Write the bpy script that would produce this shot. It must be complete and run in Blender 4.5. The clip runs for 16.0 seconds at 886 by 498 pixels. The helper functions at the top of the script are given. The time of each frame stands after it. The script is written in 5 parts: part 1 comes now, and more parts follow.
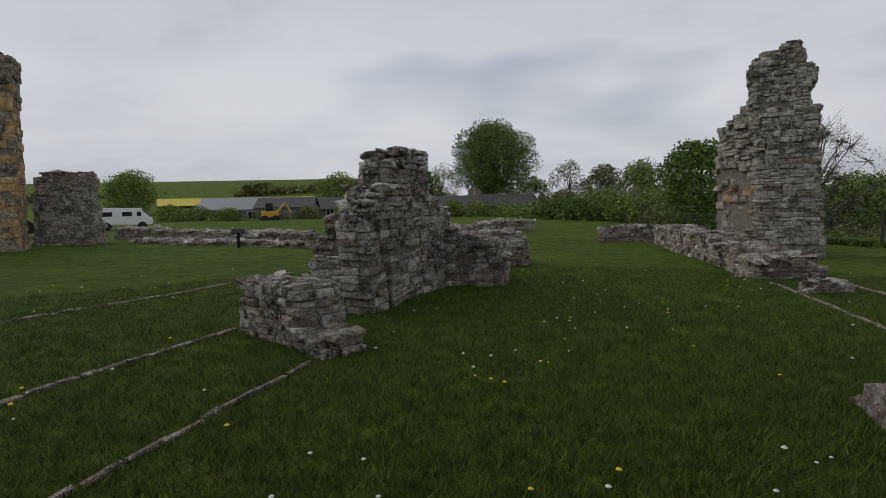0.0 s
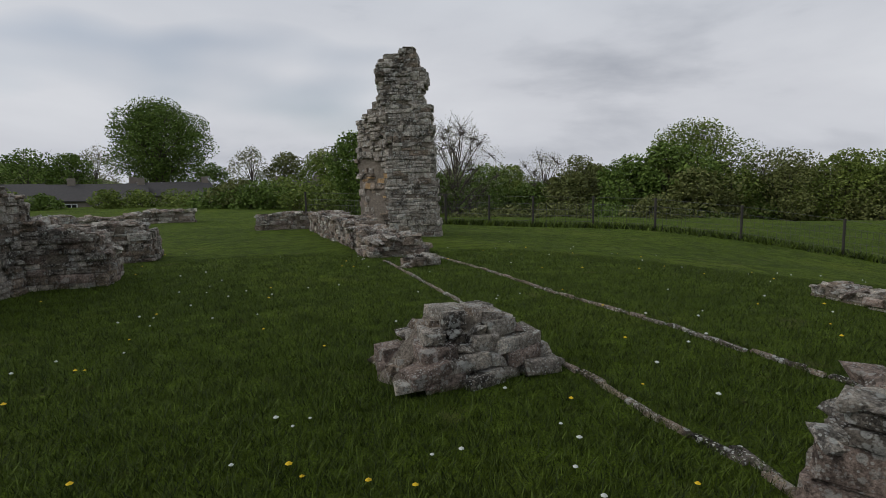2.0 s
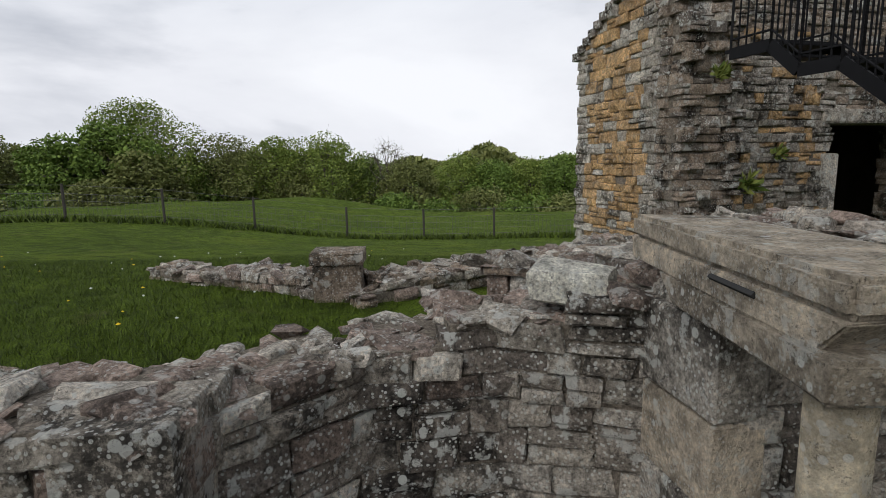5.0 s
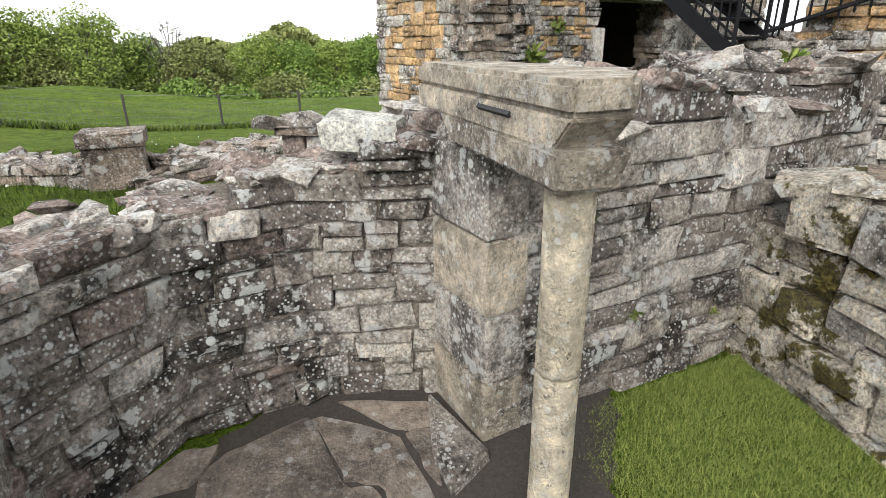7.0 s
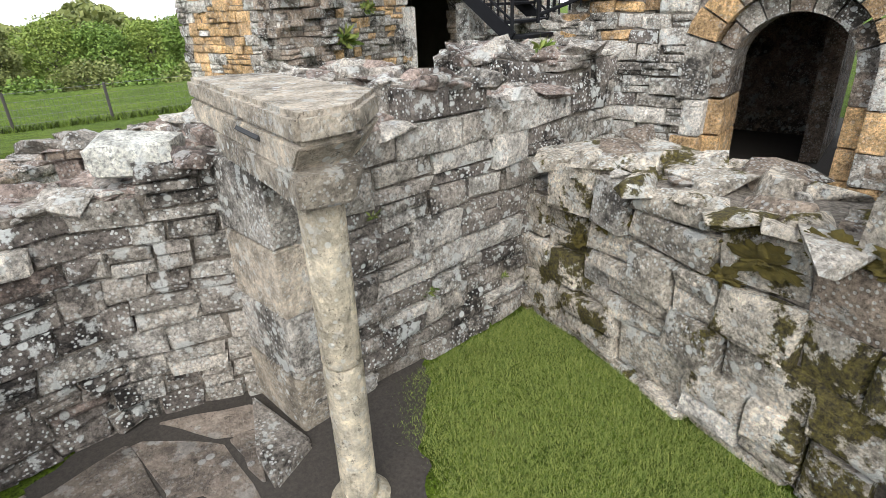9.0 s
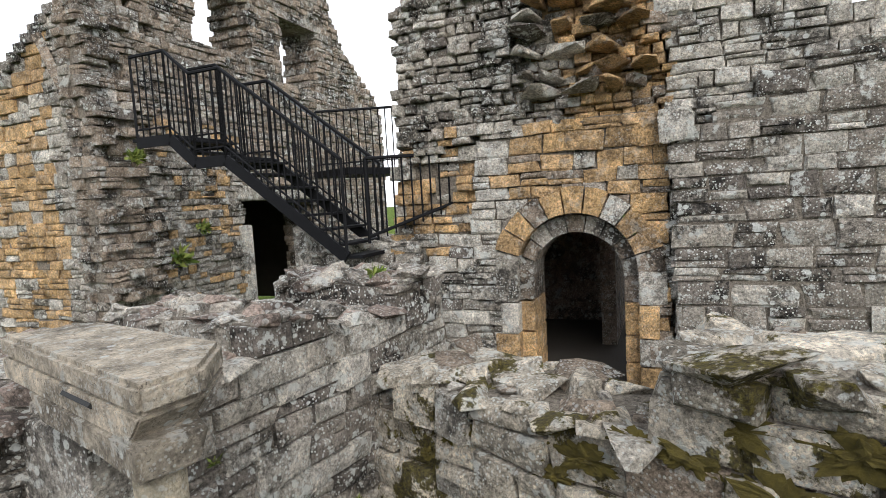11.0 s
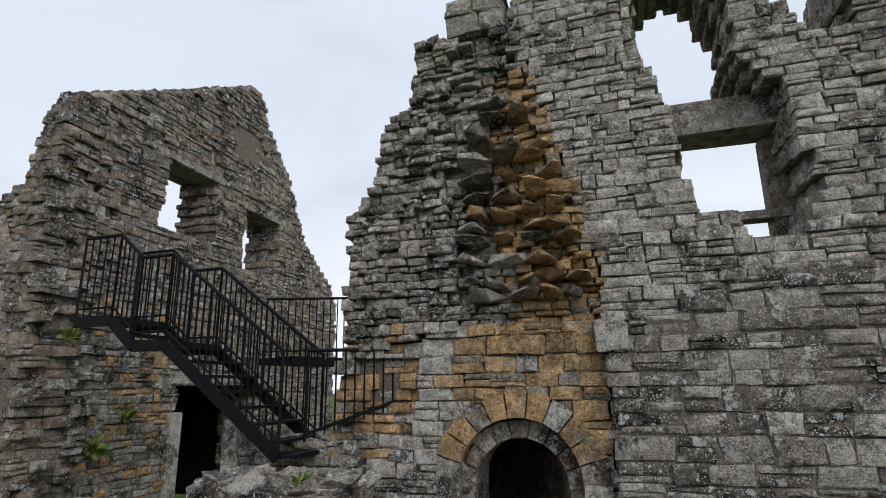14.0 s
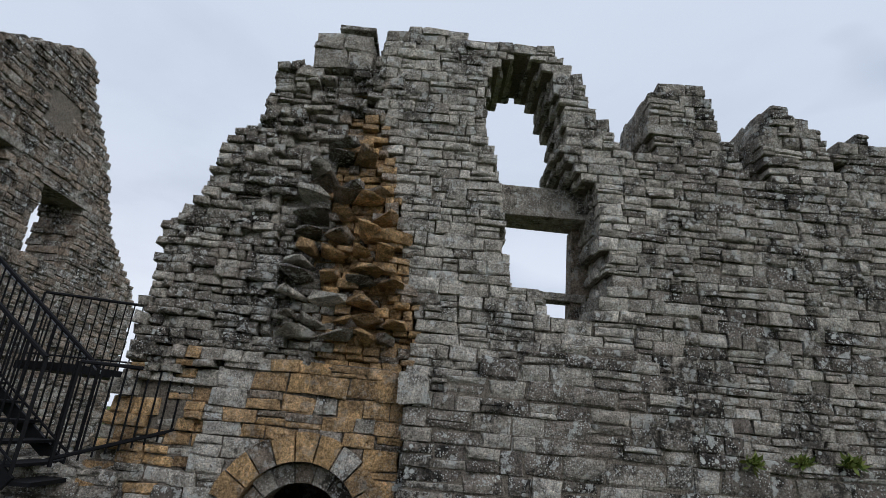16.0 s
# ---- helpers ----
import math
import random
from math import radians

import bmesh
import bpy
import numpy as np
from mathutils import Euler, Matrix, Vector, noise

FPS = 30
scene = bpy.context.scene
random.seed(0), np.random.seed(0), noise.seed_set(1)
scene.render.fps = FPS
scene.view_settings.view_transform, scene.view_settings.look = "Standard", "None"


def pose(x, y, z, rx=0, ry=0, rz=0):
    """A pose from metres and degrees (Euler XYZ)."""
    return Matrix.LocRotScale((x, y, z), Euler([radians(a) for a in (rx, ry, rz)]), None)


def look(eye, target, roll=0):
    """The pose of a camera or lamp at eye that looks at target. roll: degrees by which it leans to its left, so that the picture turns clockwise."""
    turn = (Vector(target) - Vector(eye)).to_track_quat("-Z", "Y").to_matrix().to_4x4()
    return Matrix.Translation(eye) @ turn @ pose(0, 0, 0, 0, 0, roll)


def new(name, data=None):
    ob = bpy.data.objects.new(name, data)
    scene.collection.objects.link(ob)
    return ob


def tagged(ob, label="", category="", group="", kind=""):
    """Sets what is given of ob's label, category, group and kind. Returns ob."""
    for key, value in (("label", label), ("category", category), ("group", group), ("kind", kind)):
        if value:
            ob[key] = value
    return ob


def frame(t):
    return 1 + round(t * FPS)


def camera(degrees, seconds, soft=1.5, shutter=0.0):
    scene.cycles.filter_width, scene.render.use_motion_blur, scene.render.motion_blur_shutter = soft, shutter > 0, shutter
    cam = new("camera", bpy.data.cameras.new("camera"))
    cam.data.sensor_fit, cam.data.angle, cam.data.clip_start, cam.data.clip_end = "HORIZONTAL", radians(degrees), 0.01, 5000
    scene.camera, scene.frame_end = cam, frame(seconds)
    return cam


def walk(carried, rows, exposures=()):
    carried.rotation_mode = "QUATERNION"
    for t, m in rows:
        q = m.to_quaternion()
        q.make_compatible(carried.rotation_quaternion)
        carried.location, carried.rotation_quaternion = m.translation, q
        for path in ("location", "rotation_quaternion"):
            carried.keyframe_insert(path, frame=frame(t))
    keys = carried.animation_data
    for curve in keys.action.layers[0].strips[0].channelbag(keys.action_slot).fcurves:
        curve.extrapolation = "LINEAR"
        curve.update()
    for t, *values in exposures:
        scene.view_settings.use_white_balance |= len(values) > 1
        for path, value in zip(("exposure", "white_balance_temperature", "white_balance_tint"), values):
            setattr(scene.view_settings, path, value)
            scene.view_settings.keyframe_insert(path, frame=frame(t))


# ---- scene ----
cam = camera(77.8, 16.0, soft=0.75)
PATH = [
    (0, (0.002, -0.001, 1.694), (-0.017, 1.991, 1.517), -0.97),
    (0.5, (0.299, 0.128, 1.661), (0.521, 2.104, 1.447), -0.78),
    (1, (0.636, 0.086, 1.649), (1.141, 2.008, 1.421), -0.77),
    (1.5, (0.954, -0.081, 1.647), (1.711, 1.755, 1.414), -0.90),
    (2, (1.338, -0.267, 1.640), (2.345, 1.445, 1.402), -1.08),
    (2.5, (1.742, -0.368, 1.569), (3.015, 1.158, 1.348), -0.83),
    (3, (2.005, -0.587, 1.550), (3.474, 0.753, 1.330), -0.86),
    (3.5, (2.385, -0.769, 1.545), (4.042, 0.327, 1.315), -0.91),
    (4, (2.608, -1.040, 1.522), (4.418, -0.223, 1.283), -0.96),
    (4.5, (2.760, -1.267, 1.523), (4.655, -0.692, 1.245), -1.18),
    (5, (2.928, -1.356, 1.538), (4.881, -1.075, 1.210), -1.01),
    (7.5, (2.768, -1.488, 1.306), (4.562, -1.911, 0.529), 0.21),
    (8, (2.717, -1.543, 1.285), (4.471, -1.984, 0.430), 0.23),
    (8.5, (2.629, -1.658, 1.375), (4.329, -2.250, 0.504), -0.53),
    (9, (2.535, -1.759, 1.542), (4.171, -2.567, 0.724), -2.54),
    (9.5, (2.469, -1.773, 1.689), (4.044, -2.792, 0.995), -3.52),
    (10, (2.415, -1.750, 1.764), (3.937, -2.942, 1.253), -3.61),
    (12.5, (2.369, -1.617, 1.795), (3.748, -3.054, 1.975), -1.31),
    (13, (2.379, -1.680, 1.821), (3.751, -3.105, 2.114), -1.51),
    (13.5, (2.344, -1.737, 1.847), (3.694, -3.156, 2.252), -1.58),
    (14, (2.257, -1.729, 1.876), (3.533, -3.189, 2.365), -0.77),
    (14.5, (2.182, -1.641, 1.910), (3.340, -3.175, 2.464), 0.33),
    (15, (2.168, -1.700, 1.953), (3.181, -3.316, 2.555), 1.89),
    (15.5, (2.129, -1.715, 1.967), (3.002, -3.401, 2.595), 3.80),
    (16, (2.133, -1.742, 1.964), (2.900, -3.478, 2.596), 5.49),
]
PATH_EXPOSURES = [(0, -0.4, 6450, 10), (2, -0.35, 6450, 10), (3.5, -0.2, 6450, 10), (4.2, -0.15, 6450, 10), (5, 0.15, 6500, 10), (6.2, 1.05, 6500, 10), (7.5, 1.65, 6500, 10),
                  (9, 1.65, 6300, 10), (10, 1.4, 6250, 10), (11.2, 1.1, 6400, 10), (12.5, 0.8, 6400, 10), (13.2, 0.5, 6350, 10), (14, 0.15, 6200, 10), (15, -0.05, 6050, 10), (16, -0.05, 6000, 10)]
walk(cam, [(t, look(eye, target, roll)) for t, eye, target, roll in PATH], PATH_EXPOSURES)

# ---- world and light: an overcast sky with a weak, wide sun ----
world = bpy.data.worlds.new("overcast_sky")
scene.world = world
world.use_nodes = True
wn, wl = world.node_tree.nodes, world.node_tree.links
wn.clear()
SUN_ELEV, SUN_AZ = radians(40), radians(-60)


def wnode(kind, **kw):
    nd = wn.new(kind)
    for k, v in kw.items():
        nd.inputs[k].default_value = v
    return nd


sky = wn.new("ShaderNodeTexSky")
sky.sky_type, sky.sun_disc, sky.sun_elevation, sky.sun_rotation = "NISHITA", False, SUN_ELEV, SUN_AZ
tc = wn.new("ShaderNodeTexCoord")
sq = wn.new("ShaderNodeMapping")
sq.inputs["Scale"].default_value = (1.0, 1.0, 2.8)
wl.new(tc.outputs["Generated"], sq.inputs["Vector"])
c1 = wnode("ShaderNodeTexNoise", Scale=1.9, Detail=7.0, Roughness=0.52, Distortion=0.25)
wl.new(sq.outputs["Vector"], c1.inputs["Vector"])
r1 = wn.new("ShaderNodeValToRGB")
r1.color_ramp.elements[0].position, r1.color_ramp.elements[0].color = 0.3, (0.56, 0.59, 0.66, 1)
r1.color_ramp.elements[1].position, r1.color_ramp.elements[1].color = 0.64, (1.0, 1.02, 1.07, 1)
mid = r1.color_ramp.elements.new(0.45)
mid.color = (0.88, 0.90, 0.96, 1)
wl.new(c1.outputs["Fac"], r1.inputs["Fac"])
c2 = wnode("ShaderNodeTexNoise", Scale=1.3, Detail=3.0)
wl.new(sq.outputs["Vector"], c2.inputs["Vector"])
r2 = wn.new("ShaderNodeValToRGB")
r2.color_ramp.elements[0].position, r2.color_ramp.elements[0].color = 0.62, (0, 0, 0, 1)
r2.color_ramp.elements[1].position, r2.color_ramp.elements[1].color = 0.74, (0.6, 0.6, 0.6, 1)
wl.new(c2.outputs["Fac"], r2.inputs["Fac"])
sky_gain = wn.new("ShaderNodeVectorMath")
sky_gain.operation = "SCALE"
sky_gain.inputs["Scale"].default_value = 0.11
wl.new(sky.outputs["Color"], sky_gain.inputs[0])
mx = wn.new("ShaderNodeMix")
mx.data_type = "RGBA"
wl.new(r2.outputs["Color"], mx.inputs["Factor"])
# the cloud deck closes to an even veil higher up
sep = wn.new("ShaderNodeSeparateXYZ")
wl.new(tc.outputs["Generated"], sep.inputs[0])
high = wn.new("ShaderNodeMapRange")
high.interpolation_type = "SMOOTHSTEP"
for key, v in (("From Min", 0.12), ("From Max", 0.5), ("To Min", 0.0), ("To Max", 0.82)):
    high.inputs[key].default_value = v
wl.new(sep.outputs["Z"], high.inputs["Value"])
veil = wn.new("ShaderNodeMix")
veil.data_type = "RGBA"
veil.inputs["B"].default_value = (0.78, 0.84, 0.93, 1)
wl.new(high.outputs["Result"], veil.inputs["Factor"])
wl.new(r1.outputs["Color"], veil.inputs["A"])
wl.new(veil.outputs["Result"], mx.inputs["A"])
wl.new(sky_gain.outputs["Vector"], mx.inputs["B"])
bg = wnode("ShaderNodeBackground", Strength=0.85)
wl.new(mx.outputs["Result"], bg.inputs["Color"])
wout = wn.new("ShaderNodeOutputWorld")
wl.new(bg.outputs["Background"], wout.inputs["Surface"])

sun = new("sun", bpy.data.lights.new("sun", "SUN"))
sun.data.energy, sun.data.angle, sun.data.color = 1.5, radians(45), (1.0, 0.96, 0.9)
sun.matrix_world = look((0, 0, 30), (0 - 30 * math.sin(SUN_AZ) / math.tan(SUN_ELEV), 0 - 30 * math.cos(SUN_AZ) / math.tan(SUN_ELEV), 0))


# ---- materials ----
class Nodes:
    """A small wrapper to write node materials in few lines."""

    def __init__(self, name, rough=0.9, spec=0.2):
        self.mat = bpy.data.materials.new(name)
        self.mat.use_nodes = True
        self.n, self.l = self.mat.node_tree.nodes, self.mat.node_tree.links
        self.b = self.n["Principled BSDF"]
        self.b.inputs["Roughness"].default_value = rough
        self.b.inputs["Specular IOR Level"].default_value = spec
        self.pos = self.n.new("ShaderNodeNewGeometry")

    def noise(self, scale, detail=4.0, rough=0.6, vec=None, dist=0.0):
        nd = self.n.new("ShaderNodeTexNoise")
        for k, v in (("Scale", scale), ("Detail", detail), ("Roughness", rough), ("Distortion", dist)):
            nd.inputs[k].default_value = v
        self.l.new(vec or self.pos.outputs["Position"], nd.inputs["Vector"])
        return nd.outputs["Fac"]

    def voro(self, scale, out="Distance"):
        nd = self.n.new("ShaderNodeTexVoronoi")
        nd.inputs["Scale"].default_value = scale
        self.l.new(self.pos.outputs["Position"], nd.inputs["Vector"])
        return nd.outputs[out]

    def ramp(self, fac, *stops):
        nd = self.n.new("ShaderNodeValToRGB")
        els = nd.color_ramp.elements
        while len(els) < len(stops):
            els.new(0.5)
        for e, (p, c) in zip(els, stops):
            e.position = p
            e.color = (c, c, c, 1) if isinstance(c, (int, float)) else (*c, 1)
        self.l.new(fac, nd.inputs["Fac"])
        return nd.outputs["Color"]

    def math(self, op, a, b):
        nd = self.n.new("ShaderNodeMath")
        nd.operation = op
        for s, v in zip(nd.inputs, (a, b)):
            if isinstance(v, (int, float)):
                s.default_value = v
            else:
                self.l.new(v, s)
        return nd.outputs[0]

    def mix(self, fac, a, b, blend="MIX"):
        nd = self.n.new("ShaderNodeMix")
        nd.data_type, nd.blend_type = "RGBA", blend
        for key, v in (("Factor", fac), ("A", a), ("B", b)):
            s = nd.inputs[key] if key == "Factor" else [i for i in nd.inputs if i.name == key and i.type == "RGBA"][0]
            if isinstance(v, (int, float)) and key == "Factor":
                s.default_value = v
            elif isinstance(v, tuple):
                s.default_value = (*v, 1)
            else:
                self.l.new(v, s)
        return [o for o in nd.outputs if o.type == "RGBA"][0]

    def rnd(self):
        oi, ri = self.n.new("ShaderNodeObjectInfo"), self.pos.outputs["Random Per Island"]
        return self.math("FRACT", self.math("ADD", oi.outputs["Random"], self.math("MULTIPLY", ri, 7.31)), 0)

    def done(self, color, bump=None, strength=0.4, dist=0.02, rough=None):
        if isinstance(color, tuple):
            self.b.inputs["Base Color"].default_value = (*color, 1)
        else:
            self.l.new(color, self.b.inputs["Base Color"])
        if bump is not None:
            bp = self.n.new("ShaderNodeBump")
            bp.inputs["Strength"].default_value, bp.inputs["Distance"].default_value = strength, dist
            self.l.new(bump, bp.inputs["Height"])
            self.l.new(bp.outputs["Normal"], self.b.inputs["Normal"])
        if rough is not None:
            self.l.new(rough, self.b.inputs["Roughness"])
        return self.mat


def stone_material(name, a, b, lichen=0.5, dark=0.5, moss=0.0, spot_scale=9.0, speckle=1.0):
    """Weathered rubble stone: two base colours stone by stone, mottling, dark crust, pale lichen spots, fine grain."""
    m = Nodes(name)
    r = m.rnd()
    a, b = (tuple(v * k for v, k in zip(c, (1.42, 1.37, 1.3))) for c in (a, b))
    col = m.mix(r, a, b)
    tone = m.math("ADD", 0.78, m.math("MULTIPLY", m.math("FRACT", m.math("MULTIPLY", r, 13.7), 0), 0.42))
    comb = m.n.new("ShaderNodeCombineColor")
    for s in comb.inputs:
        m.l.new(tone, s)
    col = m.mix(1.0, col, comb.outputs[0], "MULTIPLY")
    col = m.mix(1.0, col, m.ramp(m.noise(7, 7, 0.72), (0.36, 0.62), (0.5, 1.05), (0.64, 1.5)), "MULTIPLY")
    grit = m.noise(42, 5, 0.75)
    col = m.mix(1.0, col, m.ramp(grit, (0.37, 1 - 0.5 * speckle), (0.5, 1.0), (0.63, 1 + 0.4 * speckle)), "MULTIPLY")
    crust = m.ramp(m.noise(1.9, 8, 0.66), (0.51, 0.0), (0.58, dark))
    fine = m.ramp(m.noise(19, 5, 0.75), (0.38, 0.1), (0.52, 1.0))
    col = m.mix(m.math("MULTIPLY", crust, fine), col, (0.022, 0.02, 0.018))
    spots = m.ramp(m.voro(spot_scale), (0.19, 1.0), (0.23, 0.0))
    patch = m.ramp(m.noise(1.9, 5, 0.65), (0.46, 0.0), (0.54, 1.0))
    dots = m.ramp(m.voro(spot_scale * 4.2), (0.27, 1.0), (0.33, 0.0))
    patch2 = m.ramp(m.noise(3.3, 5, 0.65), (0.40, 0.0), (0.52, 1.0))
    blot = m.ramp(m.noise(spot_scale * 0.8, 6, 0.62), (0.57, 0.0), (0.61, 0.8))
    lich = m.math("MAXIMUM", m.math("MAXIMUM", m.math("MULTIPLY", spots, patch), m.math("MULTIPLY", m.math("MULTIPLY", dots, patch2), speckle)), m.math("MULTIPLY", blot, 0.4 + 0.6 * speckle))
    col = m.mix(m.math("MULTIPLY", lich, lichen), col, (0.72, 0.73, 0.69))
    if moss:
        col = m.mix(m.ramp(m.noise(2.7, 8, 0.7), (0.535, 0.0), (0.565, moss)), col, m.ramp(grit, (0.4, (0.035, 0.026, 0.01)), (0.62, (0.14, 0.115, 0.014))))
    pits = m.ramp(m.math("MULTIPLY", m.noise(95, 3, 0.8), m.noise(16, 4, 0.7)), (0.15, 0.6), (0.19, 0.0))
    col = m.mix(pits, col, (0.03, 0.027, 0.024))
    grain = m.math("ADD", m.noise(60, 5, 0.75), m.math("MULTIPLY", m.noise(11, 6, 0.7), 2.0))
    return m.done(col, grain, 1.0, 0.045)


STONE = {
    "grey": stone_material("grey_rubble_stone", (0.30, 0.28, 0.25), (0.21, 0.19, 0.17), 0.7, 0.85),
    "pale": stone_material("pale_lichened_stone", (0.42, 0.40, 0.37), (0.31, 0.29, 0.26), 0.8, 0.75),
    "dark": stone_material("dark_weathered_stone", (0.20, 0.18, 0.16), (0.12, 0.107, 0.098), 0.95, 0.95),
    "brown": stone_material("brown_rubble_stone", (0.25, 0.205, 0.165), (0.17, 0.14, 0.115), 0.5, 0.8),
    "orange": stone_material("orange_sandstone", (0.45, 0.30, 0.15), (0.32, 0.22, 0.125), 0.22, 0.5),
    "ashlar": stone_material("tooled_ashlar", (0.38, 0.335, 0.275), (0.30, 0.27, 0.225), 0.8, 0.55, spot_scale=12, speckle=0.5),
    "mossy": stone_material("mossy_lichened_stone", (0.44, 0.405, 0.35), (0.32, 0.29, 0.245), 0.75, 0.6, 0.95),
    "purple": stone_material("reddish_brown_stone", (0.25, 0.20, 0.175), (0.17, 0.14, 0.125), 0.5, 0.7),
}


def mortar_material(name, c):
    m = Nodes(name)
    col = m.mix(m.noise(7, 6, 0.7), tuple(v * 0.4 for v in c), tuple(v * 1.4 for v in c))
    col = m.mix(1.0, col, m.ramp(m.noise(40, 6, 0.8), (0.36, 0.35), (0.5, 1.0), (0.64, 1.6)), "MULTIPLY")
    return m.done(col, m.noise(38, 6, 0.75), 1.0, 0.05)


MORTAR = mortar_material("lime_mortar_and_rubble", (0.25, 0.215, 0.175))
MORTAR_ORANGE = mortar_material("sandy_mortar", (0.26, 0.17, 0.09))


def ground_material():
    m = Nodes("meadow_grass", 0.95, 0.1)
    big = m.noise(0.35, 5, 0.6)
    col = m.ramp(big, (0.3, (0.070, 0.110, 0.009)), (0.55, (0.102, 0.153, 0.012)), (0.75, (0.145, 0.188, 0.021)))
    col = m.mix(1.0, col, m.ramp(m.noise(2.6, 6, 0.7), (0.34, 0.45), (0.5, 1.0), (0.66, 1.35)), "MULTIPLY")
    blade_gap = m.noise(48, 6, 0.8)
    # shade between the grass blades painted in as near-black flecks
    col = m.mix(m.ramp(blade_gap, (0.38, 0.9), (0.58, 0.0)), col, (0.012, 0.02, 0.003))
    dry = m.ramp(m.noise(1.1, 6, 0.7), (0.6, 0.0), (0.7, 0.5))
    col = m.mix(dry, col, (0.13, 0.11, 0.05))
    return m.done(col, m.math("ADD", blade_gap, m.noise(14, 4, 0.7)), 0.9, 0.06)


GRASS = ground_material()


def plain(name, c, rough=0.6, metal=0.0, vary=0.25, scale=8.0, bump=0.15):
    m = Nodes(name, rough, 0.4)
    m.b.inputs["Metallic"].default_value = metal
    col = m.mix(m.noise(scale, 5, 0.65), tuple(v * (1 - vary) for v in c), tuple(min(1, v * (1 + vary)) for v in c))
    return m.done(col, m.noise(scale * 6, 4, 0.6), bump, 0.01)


def leaf_material(name, a, b):
    m = Nodes(name, 0.7, 0.25)
    return m.done(m.mix(m.pos.outputs["Random Per Island"], a, b))


# lawn blades kept darker than the far ground: lens vignetting put into their colour
BLADE = leaf_material("grass_blade", (0.008, 0.016, 0.0015), (0.092, 0.137, 0.011))
BLADE_LUSH = leaf_material("lush_grass_blade", (0.05, 0.09, 0.012), (0.25, 0.28, 0.07))
MOSS = plain("yellow_green_moss", (0.075, 0.058, 0.010), 1.0, 0, 0.9, 30, 1.0)
LEAF = {
    "oak": leaf_material("dark_green_leaf", (0.066, 0.114, 0.019), (0.144, 0.210, 0.036)),
    "spring": leaf_material("spring_green_leaf", (0.102, 0.150, 0.026), (0.198, 0.246, 0.048)),
    "olive": leaf_material("olive_leaf", (0.090, 0.108, 0.030), (0.168, 0.180, 0.054)),
    "grey": leaf_material("young_grey_green_leaf", (0.204, 0.216, 0.132), (0.312, 0.312, 0.204)),
}
BARK = plain("tree_bark", (0.085, 0.072, 0.06), 0.95, 0, 0.4, 6, 0.6)
STEEL = plain("black_painted_steel", (0.006, 0.006, 0.007), 0.6, 0.0, 0.3, 10, 0.1)
STEEL.node_tree.nodes["Principled BSDF"].inputs["Specular IOR Level"].default_value = 0.12
GALV = plain("galvanised_handrail", (0.33, 0.34, 0.36), 0.4, 0.7, 0.2, 10, 0.1)
WIRE = plain("grey_fence_wire", (0.10, 0.10, 0.10), 0.5, 0.5)
POST = plain("weathered_fence_post", (0.045, 0.04, 0.035), 0.9)
EARTH = plain("bare_earth", (0.048, 0.04, 0.032), 1.0, 0, 0.9, 60, 1.0)
PAVING = stone_material("paving_slab_stone", (0.19, 0.16, 0.135), (0.15, 0.128, 0.108), 0.35, 0.5, speckle=0.35)
# shade of the roofed interiors put into a dark base colour
INTERIOR_SHADE = plain("shaded_interior_dark", (0.10, 0.085, 0.07), 0.95, 0, 0.5, 3, 0.5)
WHITE = plain("white_vehicle_paint", (0.75, 0.75, 0.76), 0.35, 0, 0.04, 2, 0.0)
GLASS_DARK = plain("dark_window_glass", (0.02, 0.022, 0.026), 0.08, 0, 0.1, 2, 0.0)
RUBBER = plain("black_rubber", (0.015, 0.015, 0.015), 0.8)
SLATE = plain("grey_slate_roof", (0.06, 0.056, 0.055), 0.9, 0, 0.4, 5, 0.4)
COTTAGE = plain("cottage_stone", (0.20, 0.175, 0.145), 0.9, 0, 0.4, 3, 0.5)
SHEET = plain("grey_barn_sheeting", (0.16, 0.175, 0.18), 0.6, 0, 0.2, 1, 0.1)
RAPE = plain("yellow_rape_blossom", (0.40, 0.31, 0.025), 0.9, 0, 0.25, 0.6, 0.2)
PETAL = plain("dandelion_yellow", (0.62, 0.42, 0.01), 0.8)
FLUFF = plain("dandelion_clock_white", (0.52, 0.54, 0.50), 0.9)
RED = plain("red_marker_paint", (0.35, 0.03, 0.02), 0.5)
YELLOW = plain("yellow_machine_paint", (0.55, 0.30, 0.02), 0.5)
CHALK = stone_material("bleached_lichen_stone", (0.50, 0.50, 0.46), (0.42, 0.42, 0.38), 0.5, 0.2)
COLUMN = stone_material("lichened_column_stone", (0.40, 0.36, 0.28), (0.36, 0.33, 0.26), 0.5, 0.25, spot_scale=16, speckle=0.3)


# ---- mesh helpers ----
def mesh_object(name, verts, faces, mats, parent=None, label="", face_mats=None, smooth=False):
    me = bpy.data.meshes.new(name)
    me.from_pydata([tuple(v) for v in verts], [], faces)
    for mt in mats if isinstance(mats, (list, tuple)) else [mats]:
        me.materials.append(mt)
    if face_mats is not None:
        me.polygons.foreach_set("material_index", face_mats)
    if smooth:
        me.polygons.foreach_set("use_smooth", [True] * len(me.polygons))
    me.update()
    ob = new(name, me)
    if parent is not None:
        ob.parent = parent
    return tagged(ob, label) if label else ob


def part(name, bm, material, parent, label=""):
    me = bpy.data.meshes.new(name)
    bm.to_mesh(me)
    bm.free()
    me.materials.append(material)
    ob = new(name, me)
    ob.parent = parent
    return tagged(ob, label) if label else ob


